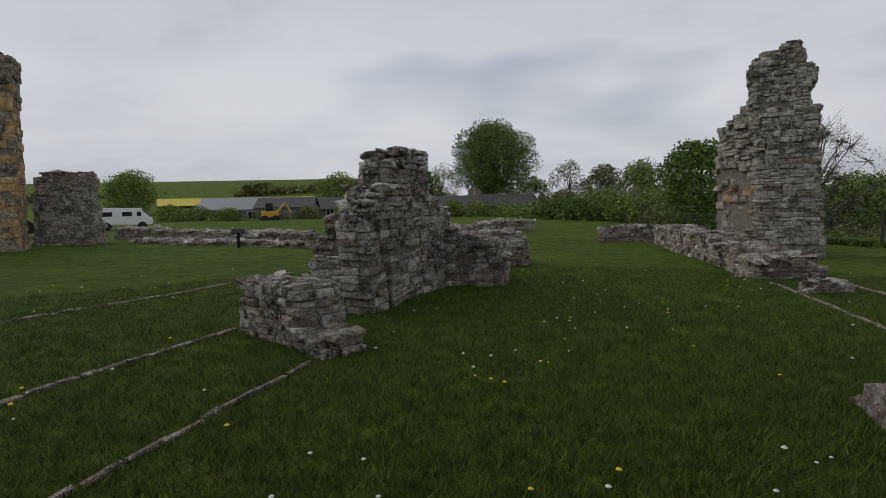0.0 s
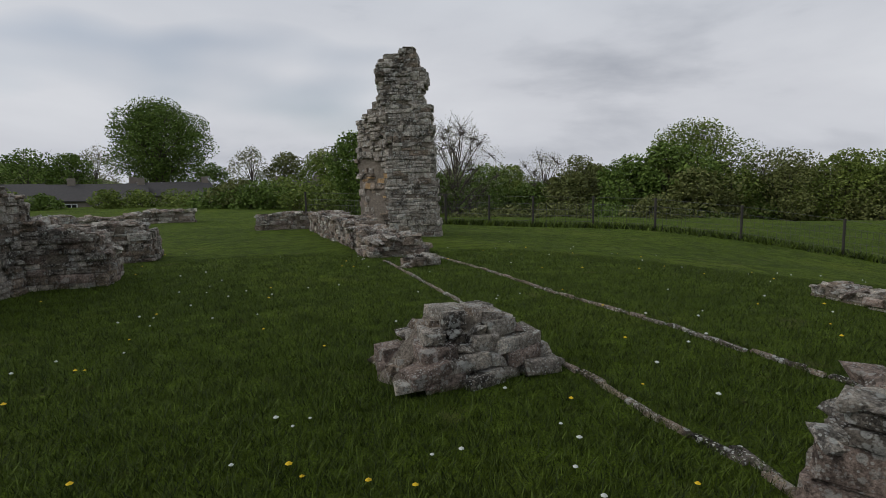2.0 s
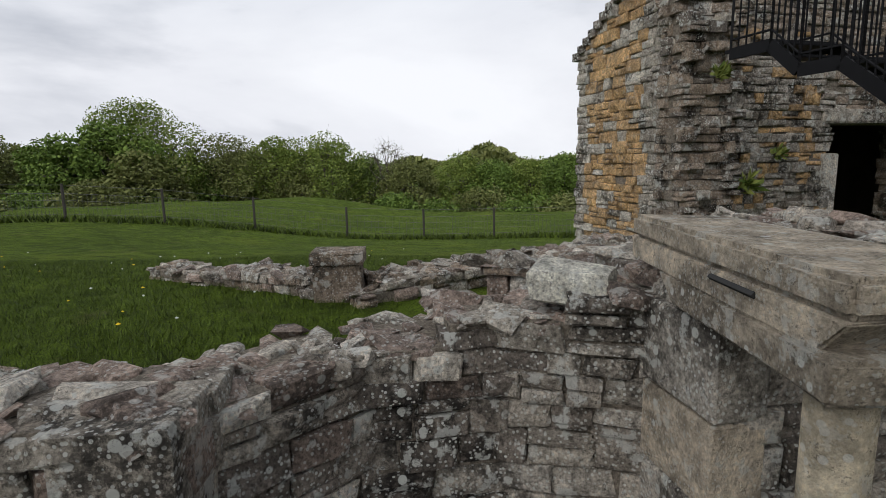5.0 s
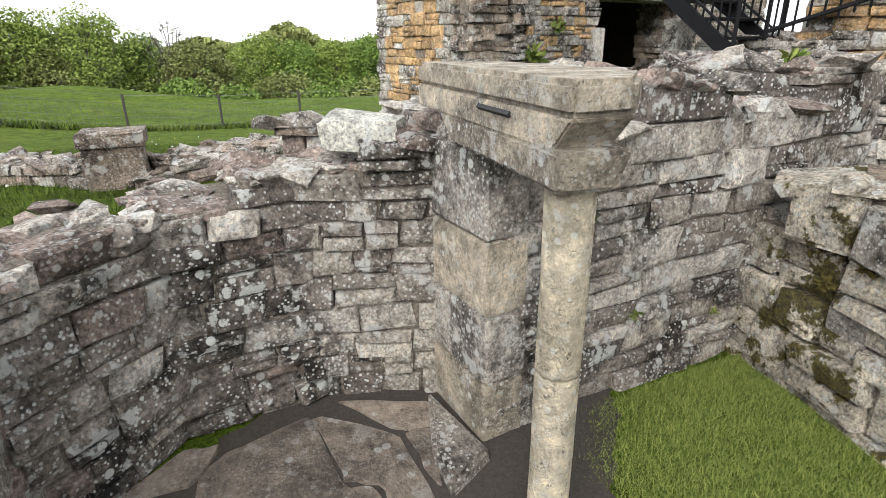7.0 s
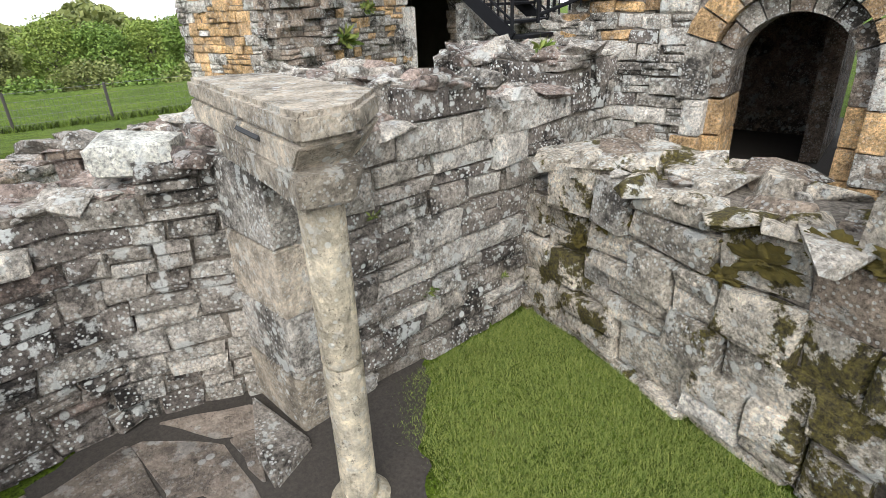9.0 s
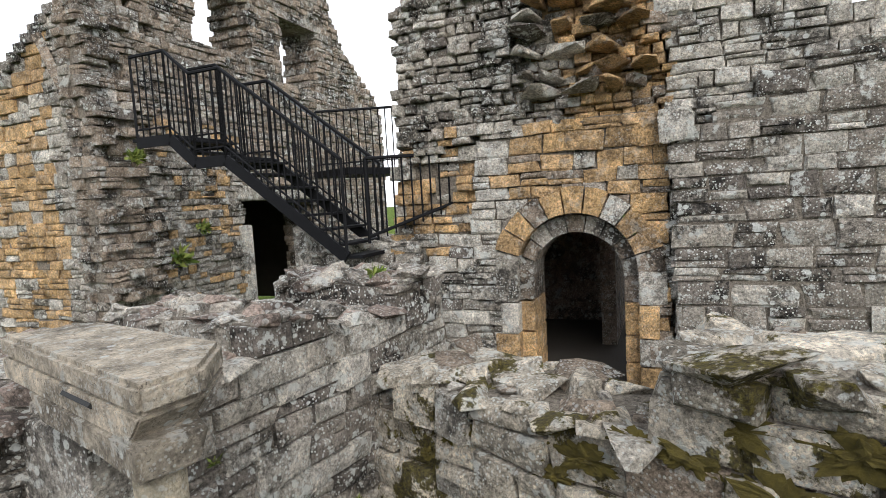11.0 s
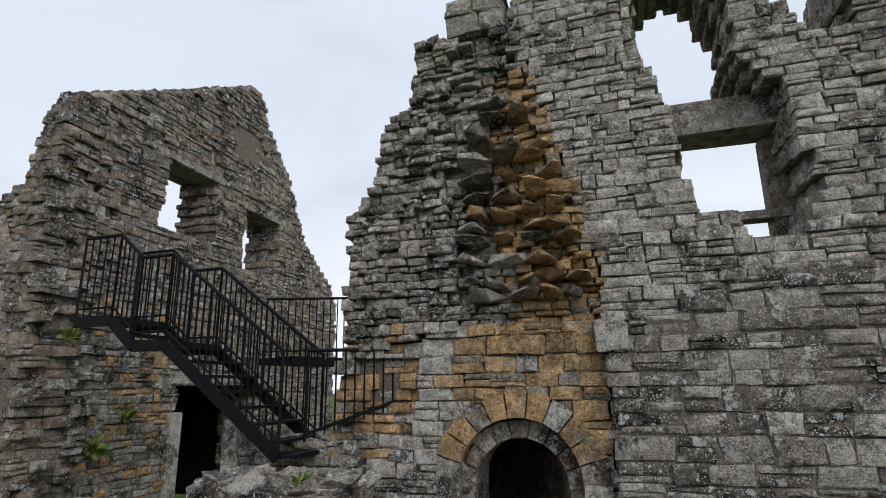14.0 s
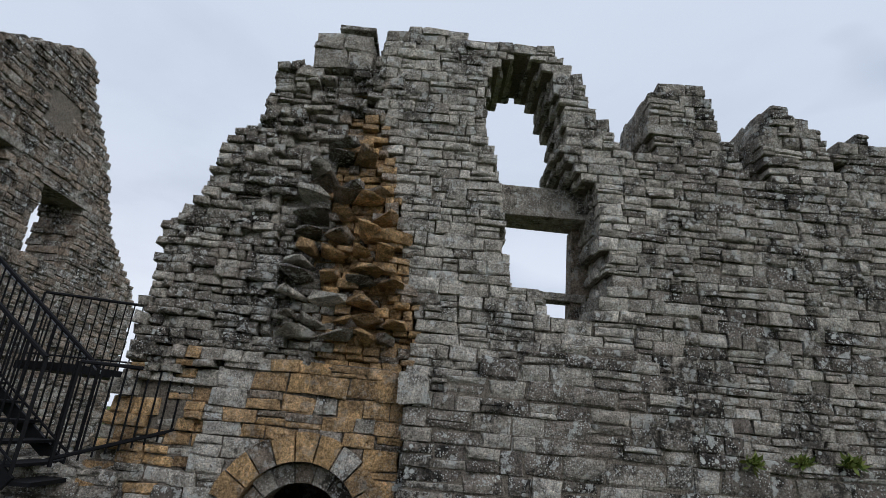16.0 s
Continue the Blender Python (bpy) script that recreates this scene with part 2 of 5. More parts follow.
def box_bm(bm, x0, x1, y0, y1, z0, z1, bevel=0.0, m=None):
    r = bmesh.ops.create_cube(bm, size=1.0)
    for v in r["verts"]:
        v.co = Vector(((x0 + x1) / 2 + v.co.x * (x1 - x0), (y0 + y1) / 2 + v.co.y * (y1 - y0), (z0 + z1) / 2 + v.co.z * (z1 - z0)))
    if bevel:
        es = list({e for v in r["verts"] for e in v.link_edges})
        bmesh.ops.bevel(bm, geom=es, offset=bevel, segments=2, affect="EDGES", profile=0.6)
    if m is not None:
        bmesh.ops.transform(bm, matrix=m, verts=[v for v in bm.verts if not v.tag])
        for v in bm.verts:
            v.tag = True
    return bm


def bar_bm(bm, a, b, r, sides=6):
    a, b = Vector(a), Vector(b)
    q = (b - a).to_track_quat("Z", "Y").to_matrix().to_4x4()
    bmesh.ops.create_cone(bm, cap_ends=True, segments=sides, radius1=r, radius2=r, depth=(b - a).length,
                          matrix=Matrix.Translation((a + b) / 2) @ q)


def thing(name, m, label, category, kind="", group=""):
    ob = new(name)
    ob.empty_display_size = 0.2
    ob.matrix_world = m
    return tagged(ob, label, category, group, kind)


def frame_at(x, y, z, ux, uy):
    """A frame whose x axis runs along (ux, uy), whose y axis points into the wall (to the left of x)."""
    k = math.hypot(ux, uy)
    ux, uy = ux / k, uy / k
    return Matrix(((ux, -uy, 0, x), (uy, ux, 0, y), (0, 0, 1, z), (0, 0, 0, 1)))


# Stone shapes: a squared block with a worn, slightly uneven face at -y.
rs = random.Random(5)
BLOCKS = []
for k in range(14):
    vs = []
    for (yy, ins, jit) in ((0.5, 0.0, 0.0), (-0.42, 0.0, 0.07), (-0.5, 0.055, 0.075)):
        for sx, sz in ((-1, -1), (1, -1), (1, 1), (-1, 1)):
            vs.append((sx * (0.5 - ins) + rs.uniform(-jit, jit), yy + rs.uniform(-jit, jit) * 1.0, sz * (0.5 - ins * 1.3) + rs.uniform(-jit, jit) * 1.3))
    vs.append((rs.uniform(-0.12, 0.12), -0.55 + rs.uniform(-0.06, 0.04), rs.uniform(-0.12, 0.12)))
    fs = []
    for lo, hi in ((0, 4), (4, 8)):
        for i in range(4):
            j = (i + 1) % 4
            fs.append((lo + i, lo + j, hi + j, hi + i))
    fs += [(8 + i, 8 + (i + 1) % 4, 12) for i in range(4)]
    BLOCKS.append((np.array(vs), fs))
# Loose rocks: broken, flattened lumps.
ROCKS = []
for k in range(12):
    bm = bmesh.new()
    for q in range(13):
        c = [rs.uniform(-0.5, 0.5) for _ in range(3)]
        far = max(abs(v) for v in c)
        bm.verts.new([max(-0.5, min(0.5, v * 0.5 / far)) * rs.uniform(0.8, 1.0) for v in c])
    bmesh.ops.convex_hull(bm, input=bm.verts)
    bmesh.ops.delete(bm, geom=[v for v in bm.verts if not v.link_faces], context="VERTS")
    bmesh.ops.recalc_face_normals(bm, faces=bm.faces)
    bm.verts.index_update()
    ROCKS.append((np.array([tuple(v.co) for v in bm.verts]), [tuple(v.index for v in f.verts) for f in bm.faces]))
    bm.free()
shared = {}


def shared_mesh(kind, k, mat):
    key = (kind, k, mat)
    if key not in shared:
        vs, fs = (BLOCKS if kind == "stone" else ROCKS)[k]
        me = bpy.data.meshes.new(kind)
        me.from_pydata([tuple(v) for v in vs], [], fs)
        me.materials.append(STONE[mat])
        me.update()
        shared[key] = me
    return shared[key]


class Pile:
    """Collects stones for one thing; the nearest to a stretch of it become parts, the rest one joined mesh."""

    def __init__(self):
        self.items = []

    def add(self, kind, mat, loc, dims, turn=(0, 0, 0), rnd=random):
        k = rnd.randrange(14 if kind == "stone" else 12)
        m = Matrix.LocRotScale(loc, Euler(turn), dims)
        self.items.append((kind, k, mat, m))

    def build(self, parent, near, limit=255):
        near = Vector(near)
        self.items.sort(key=lambda it: (it[3].translation - near).length)
        for kind, k, mat, m in self.items[:limit]:
            ob = new(kind, shared_mesh(kind, k, mat))
            ob.parent = parent
            ob.matrix_basis = m
        rest = self.items[limit:]
        if rest:
            verts, faces, fm, mats, off = [], [], [], sorted({it[2] for it in rest}), 0
            for kind, k, mat, m in rest:
                vs, fs = (BLOCKS if kind == "stone" else ROCKS)[k]
                a = np.array(m)
                verts.append(vs @ a[:3, :3].T + a[:3, 3])
                faces += [tuple(i + off for i in f) for f in fs]
                fm += [mats.index(mat)] * len(fs)
                off += len(vs)
            ob = mesh_object("stonework", np.concatenate(verts), faces, [STONE[q] for q in mats], parent, "", fm)
            tagged(ob, kind="stuff")


def spans(poly, z):
    """The stretches of s inside a polygon of (s, z) at one height."""
    xs = []
    for (s0, z0), (s1, z1) in zip(poly, poly[1:] + poly[:1]):
        if (z0 <= z) != (z1 <= z):
            xs.append(s0 + (s1 - s0) * (z - z0) / (z1 - z0))
    xs.sort()
    return list(zip(xs[::2], xs[1::2]))


def minus(parts, holes):
    for h0, h1 in holes:
        out = []
        for a, b in parts:
            if h1 <= a or h0 >= b:
                out.append((a, b))
            else:
                if h0 > a:
                    out.append((a, h0))
                if h1 < b:
                    out.append((h1, b))
        parts = out
    return parts


def masonry(parent, poly, thick, course=(0.12, 0.2), width=(0.2, 0.45), opens=(), mat=None, proud=None, rough=0.012, depth=0.22, joint=0.007,
            ends=True, back=False, caps=0.0, cap_mat=None, near=(0, 0, 0), limit=255, seed=1, mortar=None, ragged=0.04, core_in=0.04, tilt=0.022):
    """A coursed rubble wall in its parent's frame: x along the face, -y out of it. Core, face stones course by course, stones round the ends, loose cap stones."""
    rnd = random.Random(seed)
    mat = mat or (lambda s, z: "grey")
    proud = proud or (lambda s, z: 0.0)
    pile, cv, cf = Pile(), [], []
    z, top = min(p[1] for p in poly), max(p[1] for p in poly)
    prev = []
    rows = []
    while z < top - 0.03:
        h = min(rnd.uniform(*course), top - z)
        ins = minus(spans(poly, z + h * 0.5), [iv for o in opens for iv in spans(list(o), z + h * 0.5)])
        rows.append((z, h, [(a, b) for a, b in ins if b - a > 0.06]))
        z += h
    for i, (z, h, ins) in enumerate(rows):
        for a, b in ins:
            a2, b2 = a + rnd.uniform(-ragged, ragged), b + rnd.uniform(-ragged, ragged)
            n0 = len(cv)
            for zz in (z - 0.003, z + h + 0.003):
                cv += [(a2 + 0.04, core_in, zz), (b2 - 0.04, core_in, zz), (b2 - 0.04, thick - 0.03, zz), (a2 + 0.04, thick - 0.03, zz)]
            cf += [tuple(n0 + q for q in f) for f in ((0, 1, 5, 4), (1, 2, 6, 5), (2, 3, 7, 6), (3, 0, 4, 7), (4, 5, 6, 7), (3, 2, 1, 0))]
            for side in (0, 1) if back else (0,):
                s = a2
                while s < b2 - 0.03:
                    w = rnd.uniform(*width) * (1.35 if rnd.random() < 0.12 else 1)
                    if b2 - s - w < width[0] * 0.6:
                        w = b2 - s
                    zc = z + h / 2
                    pr = proud(s + w / 2, zc) + rnd.gauss(0, rough)
                    y = depth / 2 - pr if side == 0 else thick - depth / 2 + pr
                    cuts = [(z, h)]
                    if h > 0.12 and rnd.random() < 0.3:
                        f = rnd.uniform(0.35, 0.65)
                        cuts = [(z, h * f), (z + h * f, h * (1 - f))]
                    elif rnd.random() < 0.25:
                        e = rnd.uniform(-0.025, 0.03)
                        cuts = [(z, h + e)]
                    for zz, hh in cuts:
                        pile.add("stone", mat(s + w / 2, zc), (s + w / 2, y + rnd.gauss(0, rough * 0.6), zz + hh / 2), (max(0.03, w - joint * rnd.uniform(0.4, 2.2)), depth, max(0.03, hh - joint * rnd.uniform(0.4, 2.0))),
                                 (rnd.gauss(0, tilt), rnd.gauss(0, tilt), rnd.gauss(0, tilt) + (math.pi if side else 0)), rnd)
                    s += w
            if ends and thick > depth + 0.1:
                for s, turn in ((a2, -math.pi / 2), (b2, math.pi / 2)):
                    y = depth
                    while y < thick - 0.05:
                        w = min(rnd.uniform(*width), thick - y)
                        sgn = 1 if s == a2 else -1
                        pile.add("stone", mat(s, z + h / 2), (s + sgn * 0.09 - sgn * rnd.uniform(0, ragged), y + w / 2, z + h / 2), (max(0.03, w - joint), 0.2, max(0.03, h - joint)), (0, 0, turn), rnd)
                        y += w
            if caps:
                nxt = rows[i + 1][2] if i + 1 < len(rows) else []
                for c0, c1 in minus([(a2, b2)], nxt):
                    s = c0 + 0.05
                    while s < c1 - 0.02:
                        y = 0.06
                        while y < thick:
                            d = caps * (0.35 + 1.2 * rnd.random() ** 1.5)
                            if rnd.random() < 0.85:
                                pile.add("rock", (cap_mat or mat)(s, z), (s + rnd.uniform(-0.05, 0.05), y + rnd.uniform(-0.03, 0.05), z + h + caps * rnd.uniform(-0.08, 0.06)),
                                         (d * rnd.uniform(1.0, 1.7), d, d * rnd.uniform(0.35, 0.6)), (rnd.gauss(0, 0.12), rnd.gauss(0, 0.15), rnd.uniform(0, 6.28)), rnd)
                            y += d * 0.75
                        s += caps * 0.6
    core = tagged(mesh_object("core", cv, cf, mortar or MORTAR, parent), kind="stuff")
    pile.build(parent, near, limit)
    return core


# ---- ground ----
def smooth(a, b, v):
    t = np.clip((v - a) / (b - a), 0, 1)
    return t * t * (3 - 2 * t)


def ground_z(x, y):
    x, y = np.asarray(x, float), np.asarray(y, float)
    z = 0.03 * np.sin(x * 0.9 + 0.4 * y) * np.sin(y * 0.7)
    d = np.clip(x - 9.5 + 0.02 * (y - 5), 0, None)
    east = smooth(16.5, 4, y)
    z = z - 0.118 * np.minimum(d, 16.5) * (0.35 + 0.65 * east)
    ridge = smooth(26, 42, np.hypot(x, y)) * smooth(12, 20, x)
    z = z - ridge * 0.55 - smooth(46, 60, np.hypot(x, y)) * smooth(15, 30, x - 0.3 * y) * 6.0
    pit = smooth(1.9, 2.1, x) * smooth(6.35, 6.2, x) * smooth(0.1, 0.0, y) * smooth(-4.3, -4.15, y)
    z = z * (1 - pit) - 0.6 * pit
    yard = smooth(-4.15, -4.35, y) * smooth(14.0, 13.5, x) * smooth(-6, -5, x)
    z = z * (1 - yard) - 0.42 * yard
    hill = smooth(85, 190, y) * smooth(25, -30, x)
    return z + hill * 9.5


def axis(lo, hi, fine_lo, fine_hi, step):
    a = list(np.arange(fine_lo, fine_hi, step))
    while a[-1] < hi:
        a.append(a[-1] + max(step, (a[-1] - fine_hi) * 0.16 + step))
    while a[0] > lo:
        a.insert(0, a[0] - max(step, (fine_lo - a[0]) * 0.16 + step))
    return np.array(a)


gx, gy = axis(-900, 900, -6, 12, 0.16), axis(-900, 900, -9, 12, 0.16)
GX, GY = np.meshgrid(gx, gy)
gv = np.stack([GX, GY, ground_z(GX, GY)], -1).reshape(-1, 3)
W_, H_ = len(gx), len(gy)
gf = [(j * W_ + i, j * W_ + i + 1, (j + 1) * W_ + i + 1, (j + 1) * W_ + i) for j in range(H_ - 1) for i in range(W_ - 1)]
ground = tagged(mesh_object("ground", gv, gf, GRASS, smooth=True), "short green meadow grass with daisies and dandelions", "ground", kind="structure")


def gz(x, y):
    return float(ground_z(x, y))


# ---- the roofless east range: tall wall with window, door wall, broken mass ----
UX, UY = 0.913, 0.407
DX, DY = 5.65, -6.75
rw = random.Random(11)


def main_mat(s, z):
    r = rw.random()
    if z < 2.2:
        return "dark" if r < 0.35 else ("pale" if r < 0.6 else "grey")
    if s > 3.4:
        return "grey" if r < 0.6 else ("pale" if r < 0.8 else "dark")
    return "pale" if r < 0.85 else "grey"


east = thing("wall_east", frame_at(DX, DY, 0, -UX, -UY), "tall ruined grey rubble wall with broken window openings", "ruined wall", "structure")
MAIN = [(0.95, -0.5), (0.93, 3.1), (0.7, 4.14), (0.34, 5.4), (0.12, 6.3), (0.2, 6.88), (0.58, 7.04), (1.04, 7.0), (1.75, 6.94), (2.44, 6.84), (2.85, 6.4), (2.86, 6.2), (3.1, 5.86), (3.26, 5.52),
        (3.78, 5.46), (3.62, 5.95), (3.72, 6.38), (3.9, 6.6), (4.36, 6.45), (4.48, 6.12), (4.62, 5.74), (4.92, 5.27), (5.2, 5.18), (5.02, 5.86), (5.26, 6.36), (5.68, 6.22), (5.98, 5.62), (6.16, 5.2),
        (6.0, 5.75), (6.38, 6.05), (6.68, 5.84), (7.0, 5.1), (7.5, 4.9), (9.5, 4.7), (9.5, -0.5)]
WINDOW = [(1.56, 6.4), (1.54, 5.8), (1.62, 5.45), (1.75, 5.1), (1.98, 3.62), (2.36, 3.6), (2.4, 3.24), (2.9, 3.22), (3.16, 3.75), (3.02, 4.3), (2.93, 4.95), (2.72, 5.18), (2.5, 5.4), (2.58, 5.66), (2.47, 6.2), (2.3, 6.58),
          (2.03, 6.76), (1.76, 6.7)]
masonry(east, MAIN, 1.05, (0.08, 0.17), (0.12, 0.36), [WINDOW], main_mat, lambda s, z: 0.0, 0.010, near=(2.2, 0, 3.4), seed=3, ragged=0.05)


def ashlar_block(parent, name, x0, x1, y0, y1, z0, z1, mat="ashlar", bevel=0.025, label=""):
    bm = bmesh.new()
    box_bm(bm, x0, x1, y0, y1, z0, z1, bevel)
    rr = random.Random(int(abs(x0 * 91 + z0 * 37 + y0 * 17) * 100))
    for v in bm.verts:
        v.co += Vector((rr.uniform(-1, 1), rr.uniform(-1, 1), rr.uniform(-1, 1))) * bevel * 0.3
    return part(name, bm, STONE[mat], parent, label)


ashlar_block(east, "lintel", 1.66, 3.05, 0.42, 0.95, 4.66, 5.06, "grey", 0.03, "long grey stone lintel across the window")
ashlar_block(east, "window_jamb", 2.86, 3.3, 0.72, 1.0, 3.22, 4.66, "brown", 0.02, "brown dressed stone window jamb")
ashlar_block(east, "mullion", 2.46, 2.55, 0.7, 0.9, 3.2, 3.72, "grey", 0.01)
ashlar_block(east, "transom", 2.4, 3.05, 0.68, 0.92, 3.66, 3.76, "grey", 0.01)
# the battered lower facing of the wall, a little proud, with its kneeler stone
base = thing("wall_east_base", frame_at(DX, DY, 0, -UX, -UY), "thick lichen-spotted lower wall facing of squared stones", "ruined wall", "structure")


def base_mat(s, z):
    r = rw.random()
    return "dark" if r < 0.45 else ("grey" if r < 0.75 else "pale")


masonry(base, [(0.98, -0.5), (0.98, 2.25), (1.1, 2.4), (1.3, 2.42), (1.95, 2.75), (2.6, 2.98), (3.3, 2.95), (4.2, 2.5), (4.6, 1.95), (5.8, 2.05), (6.4, 1.5), (9.5, 1.4), (9.5, -0.5)], 0.4, (0.13, 0.25), (0.22, 0.5), (), base_mat,
        lambda s, z: 0.16, 0.007, 0.3, near=(2, 0, 1), seed=5, core_in=-0.135, tilt=0.012)
ashlar_block(base, "kneeler", 0.86, 1.18, -0.2, 0.3, 2.2, 2.52, "pale", 0.06, "weathered kneeler stone with yellow lichen")


# door wall, with the round-arched doorway
def arch_poly(cx, half, spring, z0, n=12, rise=None):
    rise = rise or half
    pts = [(cx - half, z0), (cx - half, spring)]
    pts += [(cx - half * math.cos(a), spring + rise * math.sin(a)) for a in (math.pi * k / n for k in range(1, n))]
    return pts + [(cx + half, spring), (cx + half, z0)]


def doorwall_mat(s, z):
    r = rw.random()
    if s > -0.75 and z > 1.3 + 0.6 * abs(s):
        return "orange" if r < 0.72 else ("brown" if r < 0.85 else "grey")
    if s > 0.5:
        return "orange" if r < 0.6 else "brown"
    return "pale" if r < 0.55 else ("grey" if r < 0.85 else "dark")


door_wall = thing("wall_door", frame_at(DX, DY, 0, -UX, -UY), "patched grey and orange stone wall round an arched doorway", "ruined wall", "structure")
DOOR = arch_poly(0.0, 0.74, 0.92, -0.6, 14)
masonry(door_wall, [(-1.98, -0.5), (-1.98, 0.8), (-1.2, 1.35), (-1.1, 2.0), (-1.0, 2.5), (0.95, 2.55), (0.95, -0.5)], 0.9, (0.13, 0.22), (0.2, 0.42), [DOOR], doorwall_mat, None, 0.012,
        near=(0, 0, 1), seed=7, ragged=0.02)
doorway = thing("doorway_arch", frame_at(DX, DY, 0, -UX, -UY), "round-arched doorway of orange and grey dressed stones", "doorway", "structure")


def voussoirs(parent, cx, cz, r0, r1, y0, y1, n, mats, seed):
    rr = random.Random(seed)
    for k in range(n):
        a0, a1 = math.pi * k / n + 0.012, math.pi * (k + 1) / n - 0.012
        bm = bmesh.new()
        ring = []
        ro = r1 + rr.uniform(-0.02, 0.03)
        for a, r in ((a0, r0), ((a0 + a1) / 2, r0), (a1, r0), (a1, ro), ((a0 + a1) / 2, ro + 0.005), (a0, ro)):
            ring.append((cx - r * math.cos(a), cz + r * math.sin(a)))
        yy = y0 + rr.uniform(-0.012, 0.012)
        fr = [bm.verts.new((p[0], yy, p[1])) for p in ring]
        bk = [bm.verts.new((p[0], y1, p[1])) for p in ring]
        bm.faces.new(fr[::-1])
        bm.faces.new(bk)
        for i in range(6):
            bm.faces.new((fr[i], fr[(i + 1) % 6], bk[(i + 1) % 6], bk[i]))
        bmesh.ops.recalc_face_normals(bm, faces=bm.faces)
        part("voussoir", bm, STONE[mats[k % len(mats)]], parent)


voussoirs(doorway, 0.0, 0.92, 0.64, 0.9, -0.03, 0.3, 11, ["grey", "orange", "orange", "brown", "orange", "orange", "orange", "pale", "orange", "orange", "brown"], 1)
voussoirs(doorway, 0.0, 0.86, 0.49, 0.66, 0.12, 0.7, 9, ["grey", "brown", "grey"], 2)
for sx in (-1, 1):
    z = -0.5
    for k, h in enumerate((0.42, 0.3, 0.36, 0.36)):
        a, b = (0.66, 0.92) if k % 2 else (0.66, 0.84)
        ashlar_block(doorway, "jamb_stone", *sorted((sx * a - sx * 0.02, sx * b)), -0.025, 0.3, z, z + h - 0.012, ("orange" if (k + (sx > 0)) % 2 else "pale") if sx > 0 or k in (1, 2) else "grey", 0.015)
        ashlar_block(doorway, "inner_jamb_stone", *sorted((sx * 0.49, sx * 0.66)), 0.12, 0.75, z, z + h - 0.012, "orange" if k < 3 else "brown", 0.02)
        z += h
# the room behind the doorway: guessed boxes that keep it dark
room = thing("room_behind_door", frame_at(DX, DY, 0, -UX, -UY), "bare passage behind the doorway, roofed over to keep it dark", "passage", "structure")
bm = bmesh.new()
box_bm(bm, -1.6, 1.7, -0.9, 5.0, -0.6, -0.385)
part("passage_floor", bm, EARTH, room)
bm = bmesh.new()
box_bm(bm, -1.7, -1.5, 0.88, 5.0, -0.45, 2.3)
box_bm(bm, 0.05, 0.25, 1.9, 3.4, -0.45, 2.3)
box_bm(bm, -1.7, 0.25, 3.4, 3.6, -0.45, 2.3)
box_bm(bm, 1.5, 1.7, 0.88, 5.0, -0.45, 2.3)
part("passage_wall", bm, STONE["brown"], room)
# flat roof added to block the sky; gap at back right admits light
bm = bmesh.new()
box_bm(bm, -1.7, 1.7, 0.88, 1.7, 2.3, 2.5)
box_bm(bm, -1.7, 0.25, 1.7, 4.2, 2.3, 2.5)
part("passage_shade_roof", bm, INTERIOR_SHADE, room)
bm = bmesh.new()
box_bm(bm, -0.62, -0.28, 0.0, 0.45, -0.5, -0.28, 0.03)
part("step", bm, STONE["grey"], room, "worn grey stone step")


# broken mass left of the wall, robbed of its facing
def mass_mat(s, z):
    r = rw.random()
    if -0.2 < s and 1.8 < z < 5.6 and s > 0.35 - 0.12 * z + 0.2 * (z - 3.5) ** 2 * 0.1:
        return "orange" if r < 0.75 else "brown"
    if z < 2.6 and s < -1.0:
        return "orange" if r < 0.3 else "grey"
    return "grey" if r < 0.55 else ("dark" if r < 0.8 else "pale")


mass = thing("wall_broken", frame_at(DX, DY, 0, -UX, -UY), "broken stub of thick wall with projecting toothing stones", "ruined wall", "structure")


def tooth(s, z):
    if not (-0.7 < s < tooth_right(z)):
        return 0.0
    return -0.1 + rw.choice((0.0, 0.0, 0.05, 0.1)) if z > 2.8 else -0.05


def tooth_right(z):
    return 0.92 - 0.3 * max(0.0, z - 3.0)


masonry(mass, [(-2.04, 2.2), (-2.0, 4.06), (-1.68, 4.3), (-1.6, 5.02), (-1.2, 5.45), (-1.13, 6.22), (-0.8, 6.34), (0.25, 6.3), (0.4, 5.4), (0.75, 4.14), (1.0, 3.1), (1.0, 2.5), (-1.0, 2.45)],
        0.8, (0.07, 0.14), (0.1, 0.28), [[(0.0, 5.92), (0.27, 5.9), (0.15, 5.68)]], mass_mat, tooth, 0.03, 0.3, near=(0.0, 0, 3.8), seed=9, mortar=MORTAR_ORANGE, core_in=0.16, ragged=0.07, tilt=0.05)
rto = random.Random(19)
teeth = Pile()
z = 2.84
while z < 5.35:
    a, b = -0.62 + 0.26 * max(0.0, z - 4.3), tooth_right(z)
    s = a + rto.uniform(0, 0.1)
    while s < b - 0.08:
        w = rto.uniform(0.16, 0.46)
        if rto.random() < 0.8:
            h, out = rto.uniform(0.07, 0.14), rto.uniform(0.06, 0.28)
            warm = (s - a) / (b - a) > 0.32 + 0.25 * rto.uniform(-1, 1)
            teeth.add("rock", rto.choice(("orange", "orange", "brown")) if warm else rto.choice(("grey", "pale", "dark")), (min(s + w / 2, b), 0.16 - out, z + rto.uniform(-0.03, 0.03)), (w * 1.1, 0.55, h * 1.25),
                      (rto.gauss(-0.06, 0.08), rto.gauss(0, 0.07), rto.gauss(0, 0.15)), rto)
        s += w + rto.uniform(0.0, 0.06)
    z += rto.uniform(0.15, 0.24)
